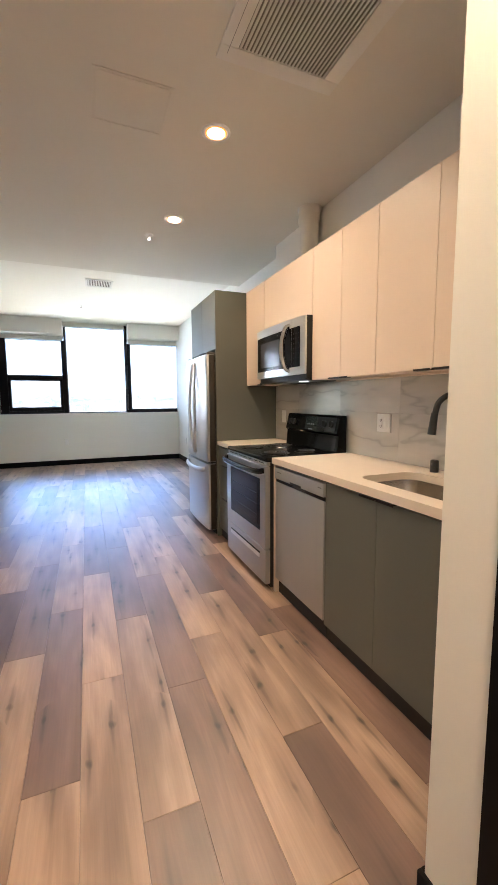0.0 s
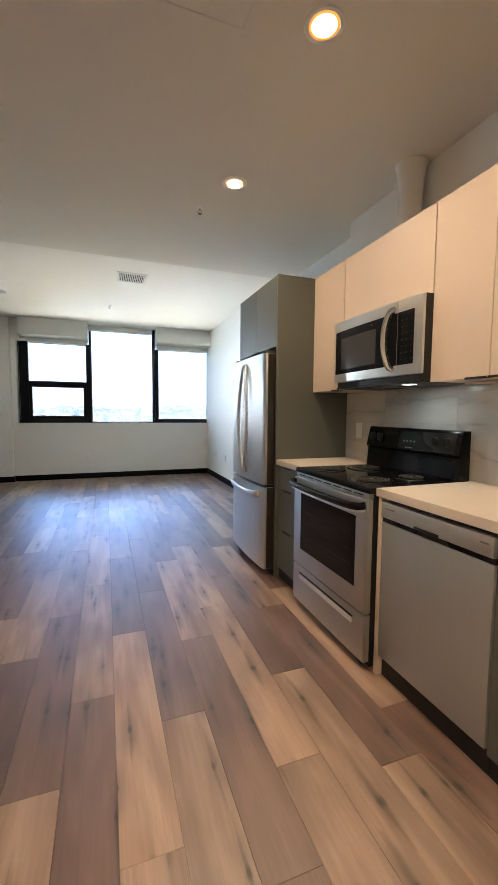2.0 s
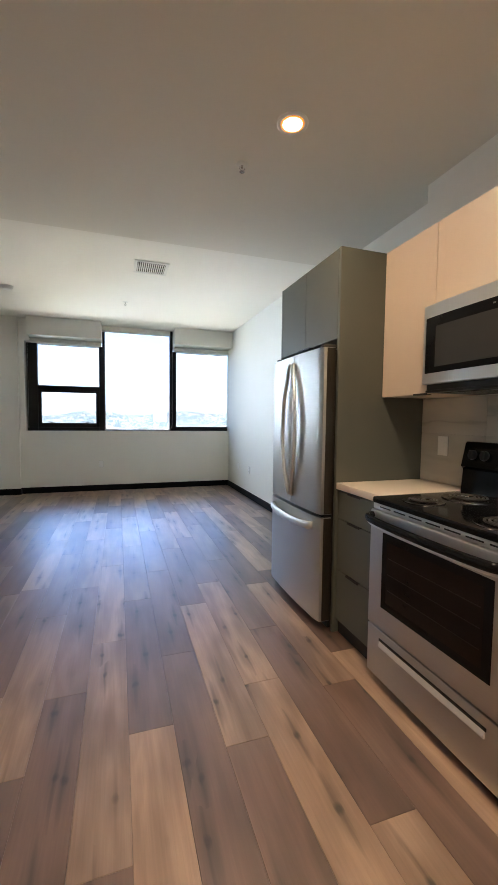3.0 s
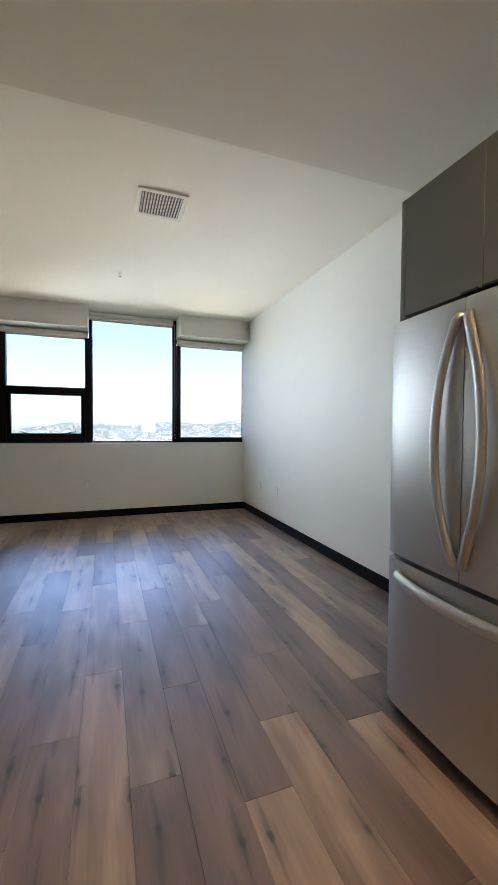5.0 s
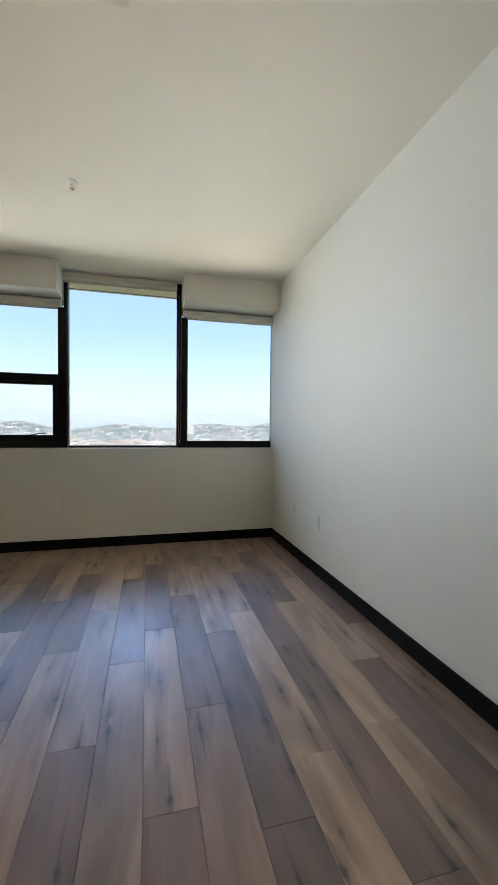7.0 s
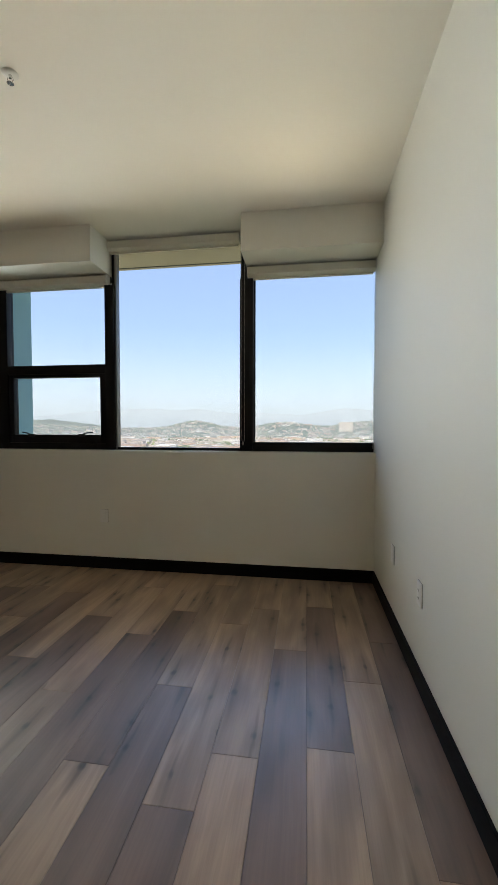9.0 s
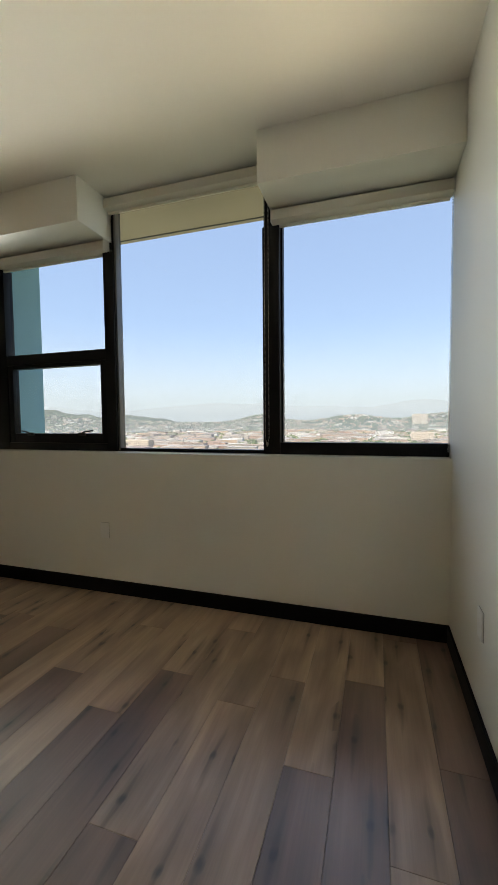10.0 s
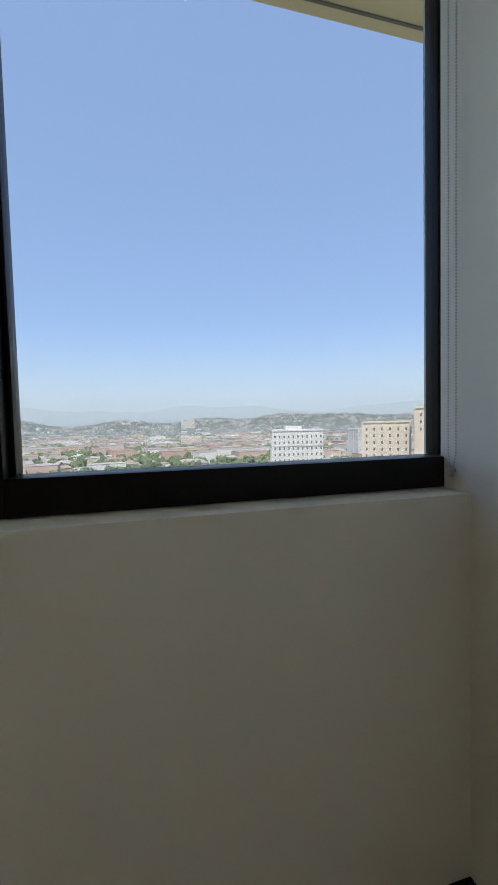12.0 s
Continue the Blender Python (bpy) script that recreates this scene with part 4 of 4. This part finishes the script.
def burner(x, y, r):
    b = part("drip_pan", lathe([(0.02, -0.004), (r * 0.8, -0.002), (r, 0.003), (r + 0.014, 0.004), (r + 0.016, 0.0005)], (x, y, 0.9145), 36), DRIP_PAN, rg, "dark chrome burner drip pan")
    pts = []
    turns = 4 if r > 0.085 else 3.5
    for i in range(int(turns * 26)):
        a = 2 * math.pi * i / 26
        rr = 0.018 + (r - 0.012 - 0.018) * i / (turns * 26)
        pts.append((x + rr * math.cos(a), y + rr * math.sin(a), 0.9235))
    part("coil", tube(pts, 0.0048, 8, flat=0.8), COIL, b, "dark spiral heating coil")
    part("cap", lathe([(0.0, 0.014), (0.013, 0.013), (0.015, 0.008)], (x, y, 0.9145), 16), CHROME, b)


burner(0.765, 2.745, 0.098)
burner(0.765, 3.16, 0.076)
burner(1.025, 2.745, 0.076)
burner(1.025, 3.16, 0.098)

# Over-the-range microwave.
mw = thing("microwave", (1.05, 2.954, 1.436), "stainless over-range microwave with curved handle", "microwave")
M0, M1, MZ0, MZ1 = 2.573, 3.335, 1.44, 1.855
part("body", box(0.915, 1.262, M0, M1, MZ0, MZ1, 0.003), MATT_BLACK, mw, "black microwave body")
md = part("door", prism([(0.914, 2.735), (0.884, 2.735), (0.877, 2.80), (0.874, 3.0), (0.877, 3.2), (0.886, 3.334), (0.914, 3.334)], "z", 1.468, 1.852, 0.003), STEEL_H, mw, "stainless microwave door")
part("window", prism([(0.8820, 2.7365), (0.8760, 2.80), (0.8725, 3.0), (0.8760, 3.2), (0.8845, 3.318), (0.890, 3.318), (0.890, 2.7365)], "z", 1.520, 1.790, 0.001), OVEN_GLASS, md, "dark microwave window")
part("inner_window", prism([(0.8758, 2.84), (0.8716, 3.0), (0.8750, 3.19), (0.8790, 3.25), (0.884, 3.25), (0.884, 2.84)], "z", 1.548, 1.742, 0.001), surface("grey_mesh_glass", (0.055, 0.055, 0.055), 0.2, spec=0.15, var=0.1, fine=900), md, "grey mesh viewing window")
part("nameplate", box(0.8735, 0.8755, 2.93, 3.0, 1.765, 1.771), MARKS, md, "small pale nameplate bar")
cp = part("control_frame", prism([(0.914, 2.575), (0.900, 2.575), (0.886, 2.64), (0.884, 2.732), (0.914, 2.732)], "z", 1.468, 1.852, 0.003), STEEL_H, mw, "stainless control side")
part("keypad", prism([(0.8885, 2.622), (0.8845, 2.64), (0.8815, 2.7305), (0.888, 2.7305), (0.896, 2.622)], "z", 1.520, 1.79, 0.001), GLOSS_BLACK, cp, "black keypad")
for r in range(7):
    for q in range(3):
        yy, zz = 2.632 + q * 0.03, 1.545 + r * 0.033
        part("key_mark", box(0.8815 + (2.70 - yy) * 0.05, 0.8862, yy, yy + 0.012, zz, zz + 0.006), KEY_PRINT, cp)
pts = [(0.886, 2.758, 1.81), (0.858, 2.765, 1.79), (0.836, 2.772, 1.72), (0.831, 2.773, 1.655), (0.836, 2.772, 1.59), (0.858, 2.765, 1.52), (0.886, 2.758, 1.50)]
part("handle", tube(arch(pts, 8), 0.0135, 12, flat=1.6, up=(1, 0, 0)), POLISHED, md, "curved chrome handle")
part("vent_lip", box(0.905, 1.25, M0 + 0.004, M1 - 0.004, 1.428, 1.4395, 0.002), MATT_BLACK, mw)
part("lamp_lens", box(0.985, 1.03, 2.74, 2.80, 1.4262, 1.4279), LENS_COOL, mw, "lit cooktop lamp lens")
part("filter", box(0.96, 1.2, 2.90, 3.28, 1.4255, 1.4279), DIM_GREY, mw, "grey grease filter")

# Dishwasher.
dw = thing("dishwasher", (0.95, 2.243, 0), "grey stainless dishwasher under the counter", "dishwasher")
D0, D1 = 1.957, 2.530
part("body", box(0.70, 1.25, D0, D1, 0.09, 0.872), MATT_BLACK, dw)
part("door", box(0.662, 0.699, D0, D1, 0.105, 0.762, 0.004), DW_STEEL, dw, "brushed grey door")
# Dark grey here stands in for the shade under the control strip.
part("recess", box(0.668, 0.699, D0, D1, 0.7625, 0.7845), DIM_GREY, dw, "dark grey strip coloured as the pocket's shade")
top = part("control_strip", box(0.656, 0.699, D0, D1, 0.785, 0.858, 0.005), DW_STEEL, dw, "grey control strip")
part("grip", box(0.6535, 0.657, 2.19, 2.32, 0.786, 0.798, 0.001), MATT_BLACK, top, "dark pocket grip")
part("nameplate", box(0.655, 0.6565, 2.44, 2.50, 0.828, 0.834), GREY_SLOT, top)
part("vent_mark", box(0.655, 0.6565, 1.975, 2.01, 0.828, 0.834), GREY_SLOT, top)
part("toe_kick", box(0.690, 0.7, D0, D1, 0.0, 0.0895), TOE, dw, "black toe kick")

# ---- outside ----
EYE_Z = -39.0


def az(d, degrees, z=0.0):
    return Vector((d * math.sin(radians(degrees)), 9.0 + d * math.cos(radians(degrees)), z))


built("overhang", box(-6.0, 6.0, 9.19, 9.88, 2.94, 3.25, 0.004), STUCCO, "beige stucco overhang above the windows", "overhang")
built("overhang_drip", box(-6.0, 6.0, 9.812, 9.824, 2.934, 2.9395), GREY_SLOT, "drip groove in the overhang", "drip edge")
built("teal_fin", box(-2.30, -1.955, 9.19, 9.56, -2.0, 2.94), TEAL, "teal panel fin on the facade", "fin")

ASPHALT = surface("city_ground", (0.125, 0.135, 0.085), 0.95, var=0.35, broad=0.02, fine=0.12, bump=0.0)
bm = bmesh.new()
bmesh.ops.create_grid(bm, x_segments=2, y_segments=2, size=4900, matrix=Matrix.Translation((0, 0, EYE_Z)))
built("ground", bm, ASPHALT, "hazy city ground far below reaching the horizon", "ground")

TREES = scattered("city_foliage", [(0.0, (0.075, 0.105, 0.055)), (0.4, (0.095, 0.13, 0.062)), (0.75, (0.12, 0.145, 0.08)), (1.0, (0.16, 0.18, 0.065))], 0.9)
HOUSES = scattered("house_walls", [(0.0, (0.40, 0.35, 0.31)), (0.2, (0.48, 0.43, 0.37)), (0.4, (0.42, 0.28, 0.23)), (0.55, (0.50, 0.40, 0.30)), (0.7, (0.38, 0.25, 0.20)), (0.85, (0.55, 0.52, 0.48)), (1.0, (0.66, 0.65, 0.63))], 0.85)
ROOFS = scattered("house_roofs", [(0.0, (0.33, 0.31, 0.29)), (0.25, (0.26, 0.22, 0.20)), (0.45, (0.29, 0.205, 0.165)), (0.6, (0.25, 0.23, 0.22)), (0.82, (0.34, 0.325, 0.305)), (1.0, (0.50, 0.49, 0.475))], 0.85)
CITY_GLASS = surface("dark_city_windows", (0.10, 0.11, 0.12), 0.3, var=0.2, broad=0.05, bump=0.0)
WHITE_STUCCO = surface("white_stucco", (0.56, 0.55, 0.53), 0.85, var=0.03, broad=0.05, fine=0.6, bump=0.0)
CREAM_STUCCO = surface("cream_stucco", (0.56, 0.48, 0.39), 0.85, var=0.03, broad=0.05, fine=0.6, bump=0.0)
FAR_HILL = scattered("far_hillside", [(0.0, (0.075, 0.09, 0.055)), (1.0, (0.075, 0.09, 0.055))], 1.0, 0.012)

rng = random.Random(4)


def hill_height(a, d):
    """Height of the ground over the flat city at an azimuth and distance."""
    h = 0.0
    for a0, wa, d0, wd, top in HILLS:
        h += 0.82 * top * math.exp(-(((a - a0) / wa) ** 2)) * math.exp(-(((d - d0) / wd) ** 2))
    return h


HILLS = [(0, 60, 2250, 420, 50), (-47, 10, 3000, 700, 165), (-33, 6, 3200, 600, 95), (-16, 3.6, 2000, 420, 60), (-3, 4, 2100, 380, 46), (9, 4.5, 2300, 400, 54), (19, 4.5, 2200, 420, 70), (27, 5, 2200, 420, 62), (36, 6, 2300, 420, 48), (50, 9, 2500, 500, 60)]


def hills():
    """Rolling hills behind the city, one terrain sheet."""
    bm = bmesh.new()
    grid = []
    for i in range(131):
        a = -65 + i
        row = []
        for k in range(30):
            d = 1200 + k * 90
            p = az(d, a, EYE_Z - 1.0 + hill_height(a, d) * (0.86 + 0.3 * noise.noise(Vector((a * 0.35, d * 0.004, 1.0)))))
            row.append(bm.verts.new(p))
        grid.append(row)
    for r, s in zip(grid, grid[1:]):
        for k in range(29):
            bm.faces.new((r[k], r[k + 1], s[k + 1], s[k]))
    return bm


built("hills", hills(), FAR_HILL, "low wooded hills dotted with houses", "hills")


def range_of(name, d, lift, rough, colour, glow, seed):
    # Haze and daylight are put into the emission; the base is near black.
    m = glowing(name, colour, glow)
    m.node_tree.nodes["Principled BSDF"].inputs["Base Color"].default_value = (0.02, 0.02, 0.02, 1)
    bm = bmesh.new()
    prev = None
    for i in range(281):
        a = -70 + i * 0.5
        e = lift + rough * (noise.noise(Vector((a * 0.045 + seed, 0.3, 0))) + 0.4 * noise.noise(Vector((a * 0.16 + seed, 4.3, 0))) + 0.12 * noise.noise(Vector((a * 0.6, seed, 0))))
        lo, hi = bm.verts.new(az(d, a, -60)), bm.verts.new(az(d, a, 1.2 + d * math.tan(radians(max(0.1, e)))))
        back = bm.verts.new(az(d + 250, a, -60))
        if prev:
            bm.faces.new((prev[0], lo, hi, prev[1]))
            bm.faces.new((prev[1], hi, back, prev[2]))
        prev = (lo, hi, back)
    built(name, bm, m, "mountain range on the skyline, its pale haze painted as glow", "backdrop")


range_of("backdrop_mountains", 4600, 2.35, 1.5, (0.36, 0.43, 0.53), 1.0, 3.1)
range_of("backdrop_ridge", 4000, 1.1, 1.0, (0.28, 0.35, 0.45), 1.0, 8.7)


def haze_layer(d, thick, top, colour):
    """Haze over the city, painted as a glowing see-through sheet far off that thins out upwards."""
    m = bpy.data.materials.new("haze_glow")
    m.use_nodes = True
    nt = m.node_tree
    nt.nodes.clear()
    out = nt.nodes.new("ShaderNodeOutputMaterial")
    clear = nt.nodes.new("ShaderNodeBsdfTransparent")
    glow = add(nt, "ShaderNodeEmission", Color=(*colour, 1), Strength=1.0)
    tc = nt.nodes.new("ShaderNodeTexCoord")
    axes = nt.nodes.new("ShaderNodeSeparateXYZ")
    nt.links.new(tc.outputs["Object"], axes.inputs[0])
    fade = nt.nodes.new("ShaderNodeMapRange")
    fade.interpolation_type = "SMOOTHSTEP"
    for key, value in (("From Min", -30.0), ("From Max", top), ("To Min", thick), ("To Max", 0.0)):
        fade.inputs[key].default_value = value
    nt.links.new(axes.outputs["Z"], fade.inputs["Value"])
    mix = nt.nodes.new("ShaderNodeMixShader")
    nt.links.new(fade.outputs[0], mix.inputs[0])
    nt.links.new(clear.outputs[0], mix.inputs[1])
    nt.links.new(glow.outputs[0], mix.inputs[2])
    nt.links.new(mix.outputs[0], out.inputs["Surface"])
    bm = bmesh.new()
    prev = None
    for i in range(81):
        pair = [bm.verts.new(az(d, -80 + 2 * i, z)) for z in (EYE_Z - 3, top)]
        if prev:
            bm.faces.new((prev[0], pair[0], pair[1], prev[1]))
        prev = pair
    built("backdrop_haze", bm, m, "glowing sheet painted as pale haze over the city", "backdrop")


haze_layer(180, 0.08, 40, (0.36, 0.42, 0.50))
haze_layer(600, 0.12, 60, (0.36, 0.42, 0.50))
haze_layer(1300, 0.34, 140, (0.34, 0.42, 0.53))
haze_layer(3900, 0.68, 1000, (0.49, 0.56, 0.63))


def ground_z(a, d):
    return EYE_Z + (hill_height(a, d) * 0.86 if d > 1200 else 0.0)


# Small houses and trees in one mesh each, thinning out with distance.
def house_block(verts, faces, rverts, rfaces, c, w, l, h, turn, pitched):
    ct, st = math.cos(turn), math.sin(turn)

    def at(x, y, z):
        return (c.x + x * ct - y * st, c.y + x * st + y * ct, c.z + z)

    n = len(verts)
    verts += [at(x, y, z) for z in (-3, h) for x, y in ((-w, -l), (w, -l), (w, l), (-w, l))]
    faces += [(n, n + 1, n + 5, n + 4), (n + 1, n + 2, n + 6, n + 5), (n + 2, n + 3, n + 7, n + 6), (n + 3, n, n + 4, n + 7)]
    n = len(rverts)
    if pitched:
        e = 0.5
        rverts += [at(-w - e, -l - e, h), at(w + e, -l - e, h), at(w + e, l + e, h), at(-w - e, l + e, h), at(0, -l * 0.6, h + w * 0.55), at(0, l * 0.6, h + w * 0.55)]
        rfaces += [(n, n + 1, n + 4), (n + 1, n + 2, n + 5, n + 4), (n + 2, n + 3, n + 5), (n + 3, n, n + 4, n + 5)]
    else:
        rverts += [at(-w - 0.2, -l - 0.2, h + 0.3), at(w + 0.2, -l - 0.2, h + 0.3), at(w + 0.2, l + 0.2, h + 0.3), at(-w - 0.2, l + 0.2, h + 0.3)]
        rfaces += [(n, n + 1, n + 2, n + 3)]


def ball(levels):
    tmp = bmesh.new()
    bmesh.ops.create_icosphere(tmp, subdivisions=levels, radius=1.0)
    tmp.verts.index_update()
    shape = [tuple(v.co) for v in tmp.verts], [tuple(v.index for v in f.verts) for f in tmp.faces]
    tmp.free()
    return shape


ROUGH_BALL, FINE_BALL = ball(1), ball(2)


def clump(verts, faces, c, r, tall, shape):
    """A rough leafy clump with an uneven outline."""
    n = len(verts)
    verts += [(c.x + x * r * f, c.y + y * r * f, c.z + z * r * tall * f) for x, y, z in shape[0] for f in [rng.uniform(0.65, 1.25)]]
    faces += [tuple(n + i for i in t) for t in shape[1]]


KEEP_CLEAR = [(14, 48, 150, 330)]
hv, hf, rv, rf, tv, tf = [], [], [], [], [], []
for i in range(11000):
    d = 330 + 2150 * rng.random() ** 0.75
    a = rng.uniform(-58, 52)
    if any(a0 < a < a1 and d0 < d < d1 for a0, a1, d0, d1 in KEEP_CLEAR):
        continue
    if d > 1700 and rng.random() < 0.25:
        continue
    big = rng.random() < 0.14
    w, l, h = (rng.uniform(7, 14), rng.uniform(9, 26), rng.uniform(7, 13)) if big else (rng.uniform(4, 6.5), rng.uniform(5, 10), rng.uniform(3.5, 7))
    if d > 1300:
        w, l, h = w * 0.8, l * 0.8, h * 0.8
    house_block(hv, hf, rv, rf, az(d, a, ground_z(a, d)), w, l, h, radians(12) + rng.choice((0, math.pi / 2)) + rng.uniform(-0.1, 0.1), not big and rng.random() < 0.6)
for i in range(28000):
    d = 320 + 2200 * rng.random() ** 0.8
    a = rng.uniform(-58, 52)
    r = rng.uniform(2.2, 4.8)
    if 15 < a < 45 and d < 330:
        continue
    base = az(d, a, ground_z(a, d) + r * 0.9)
    clump(tv, tf, base, r, rng.uniform(0.8, 1.4), FINE_BALL if d < 700 else ROUGH_BALL)
    if d < 700:
        for q in range(5):
            clump(tv, tf, base + Vector((rng.uniform(-r, r), rng.uniform(-r, r), rng.uniform(-0.4, 0.8) * r)), r * rng.uniform(0.35, 0.6), rng.uniform(0.8, 1.2), ROUGH_BALL)


def sheet(name, verts, faces, material, label, category):
    me = bpy.data.meshes.new(name)
    me.from_pydata(verts, [], faces)
    me.materials.append(material)
    ob = new(name, me)
    tagged(ob, label, category, "", "stuff")


sheet("distant_house_walls", hv, hf, HOUSES, "pale stucco houses across the city", "houses")
sheet("distant_house_roofs", rv, rf, ROOFS, "grey and tan house roofs across the city", "roofs")
sheet("distant_trees", tv, tf, TREES, "green street trees between the houses", "trees")


def tower(name, d, a, w, l, top, turn, storeys, cols, material, label, steps=()):
    """A tall block with rows of dark windows on its two seen sides."""
    base = az(d, a, EYE_Z)
    t = thing(name, base, label, "building", "tall buildings outside")
    m = Matrix.Translation(base) @ Matrix.Rotation(radians(turn), 4, "Z")

    def placed(bm):
        bmesh.ops.transform(bm, matrix=m, verts=bm.verts[:])
        return bm

    h = top - EYE_Z
    part("wall", placed(box(-w, w, -l, l, 0, h)), material, t)
    for side, n in ((0, cols[0]), (1, cols[1])):
        for k in range(0, n + 1, max(2, n // 3)):
            f = k / n * 2 - 1
            pier = box(f * w - 0.45, f * w + 0.45, -l - 0.35, -l + 0.2, 0, h) if side == 0 else box(-w - 0.35, -w + 0.2, f * l - 0.45, f * l + 0.45, 0, h)
            part("pier", placed(pier), material, t)
    part("parapet", placed(box(-w - 0.4, w + 0.4, -l - 0.4, l + 0.4, h, h + 0.8)), material, t, "plain cornice")
    for x0, x1, y0, y1, z0, z1 in steps:
        part("wing", placed(box(x0, x1, y0, y1, z0, h + z1)), material, t)
    win = bmesh.new()
    box(-0.40, 0.40, -0.12, 0.12, -0.70, 0.70, bm=win)
    me = mesh_of("window", win, CITY_GLASS, False)
    for s in range(storeys):
        z = h - 3.0 - 3.3 * s
        for side in range(2):
            n = cols[side]
            for k in range(n):
                f = (k + 0.5) / n * 2 - 1
                ob = new("window", me)
                ob.parent = t
                ob.matrix_local = Matrix.Rotation(radians(turn), 4, "Z") @ (Matrix.Translation((f * w, -l, z)) if side == 0 else Matrix.Translation((-w, f * l, z)) @ Matrix.Rotation(math.pi / 2, 4, "Z"))
    return t


tower("apartment_building", 228, 21.4, 14.0, 9.0, -3.8, -14, 8, (11, 6), WHITE_STUCCO, "white eight-storey apartment building with many windows", [(-6, 3, -3, 5, 0, 2.6), (-14.3, 14.3, -9.35, 9.3, 26.9, -7.8)])
tower("office_building", 215, 34.0, 11.0, 12.0, -0.2, -36, 7, (6, 5), CREAM_STUCCO, "cream stepped apartment building with punched windows")
tower("office_building", 205, 39.5, 7.0, 9.0, 6.2, -36, 3, (3, 3), CREAM_STUCCO, "cream tower block with narrow top windows")
tower("apartment_building", 700, 6.0, 16, 10, -20, -6, 4, (9, 5), CREAM_STUCCO, "long cream apartment block among trees")
tower("apartment_building", 560, -34.0, 22, 9, -24, 8, 4, (14, 5), CREAM_STUCCO, "long beige office block among trees")
tower("apartment_building", 520, -42.0, 18, 9, -26, 8, 3, (12, 5), WHITE_STUCCO, "white low office block among trees")
tower("apartment_building", 640, -20.0, 14, 9, -27, 8, 3, (9, 5), WHITE_STUCCO, "white low apartment block among trees")
tower("apartment_building", 1850, 5.6, 30, 14, 26, 0, 4, (10, 4), CREAM_STUCCO, "large cream building on the hill")
tower("apartment_building", 420, 30.5, 12, 9, -8, 10, 3, (8, 5), WHITE_STUCCO, "white mid-rise block behind the towers")

# ---- floor planks ----
PW, PL = 0.18, 1.2155
START = {-6: 3.22, -5: 3.621, -4: 2.811, -3: 2.089, -2: 2.585, -1: 3.127, 0: 2.235, 1: 2.70, 2: 2.113, 3: 2.345, 4: 6.733, 5: 7.285, 6: 5.288, 7: 6.885}
TONES = {-6: (2.004, "DLMDLL"), -5: (1.19, "LDMLLDL"), -4: (0.378, "LDLLLDLL"), -3: (0.874, "LLDLLDLL"), -2: (0.154, "DLDDDLLL"), -1: (0.696, "DDLDLDLL"), 0: (1.020, "LLLDLDLL"), 1: (0.274, "DLDDMDLL"), 2: (0.898, "LDLDDLLL"), 3: (1.130, "DLDLLLL"), 4: (0.656, "DDLDDDL"), 5: (1.208, "MDLLLDL"), 6: (1.642, "LDLDLLML"), 7: (2.023, "MLDLDDL")}
floor = thing("floor", (0, 4, 0), "wide plank wood-look floor in mixed light and smoky tones", "floor", kind="structure")


def plank_mesh(w, l):
    """A plank with softly bevelled top edges, its top on z = 0."""
    bm = bmesh.new()
    e, g, t = 0.0011, 0.0004, 0.011
    w, l = w / 2 - g, l / 2 - g
    low = [bm.verts.new((x * w, y * l, -t)) for x, y in ((-1, -1), (1, -1), (1, 1), (-1, 1))]
    mid = [bm.verts.new((x * w, y * l, -0.0011)) for x, y in ((-1, -1), (1, -1), (1, 1), (-1, 1))]
    top = [bm.verts.new((x * (w - e), y * (l - e), 0)) for x, y in ((-1, -1), (1, -1), (1, 1), (-1, 1))]
    bm.faces.new(top)
    for a, b in ((low, mid), (mid, top)):
        for k in range(4):
            bm.faces.new((a[k], a[(k + 1) % 4], b[(k + 1) % 4], b[k]))
    return bm


PLANK_MATS = {"L": FLOOR_L, "M": FLOOR_M, "D": FLOOR_D}
shared = {}


def plank(x0, x1, y0, y1, tone):
    key = (round(x1 - x0, 3), round(y1 - y0, 3), tone)
    if key not in shared:
        shared[key] = mesh_of("plank", plank_mesh(x1 - x0, y1 - y0), PLANK_MATS[tone], False)
    ob = new("plank", shared[key])
    ob.parent = floor
    ob.location = Vector(((x0 + x1) / 2, (y0 + y1) / 2, 0)) - origin(floor)


rng = random.Random(11)
for c in range(-19, 8):
    x0, x1 = max(XL, c * PW), min(XR, (c + 1) * PW)
    if x1 - x0 < 0.01:
        continue
    joint = START.get(c, rng.uniform(0, PL))
    first, tones = TONES.get(c, (joint, ""))
    k = math.floor((YB - joint) / PL)
    while joint + k * PL < YW:
        a, b = joint + k * PL, joint + (k + 1) * PL
        n = round((a - first) / PL)
        tone = tones[n] if 0 <= n < len(tones) else rng.choice("LLLMDD")
        a, b = max(a, YB), min(b, YW)
        if b - a > 0.01:
            plank(x0, x1, a, b, tone)
        k += 1
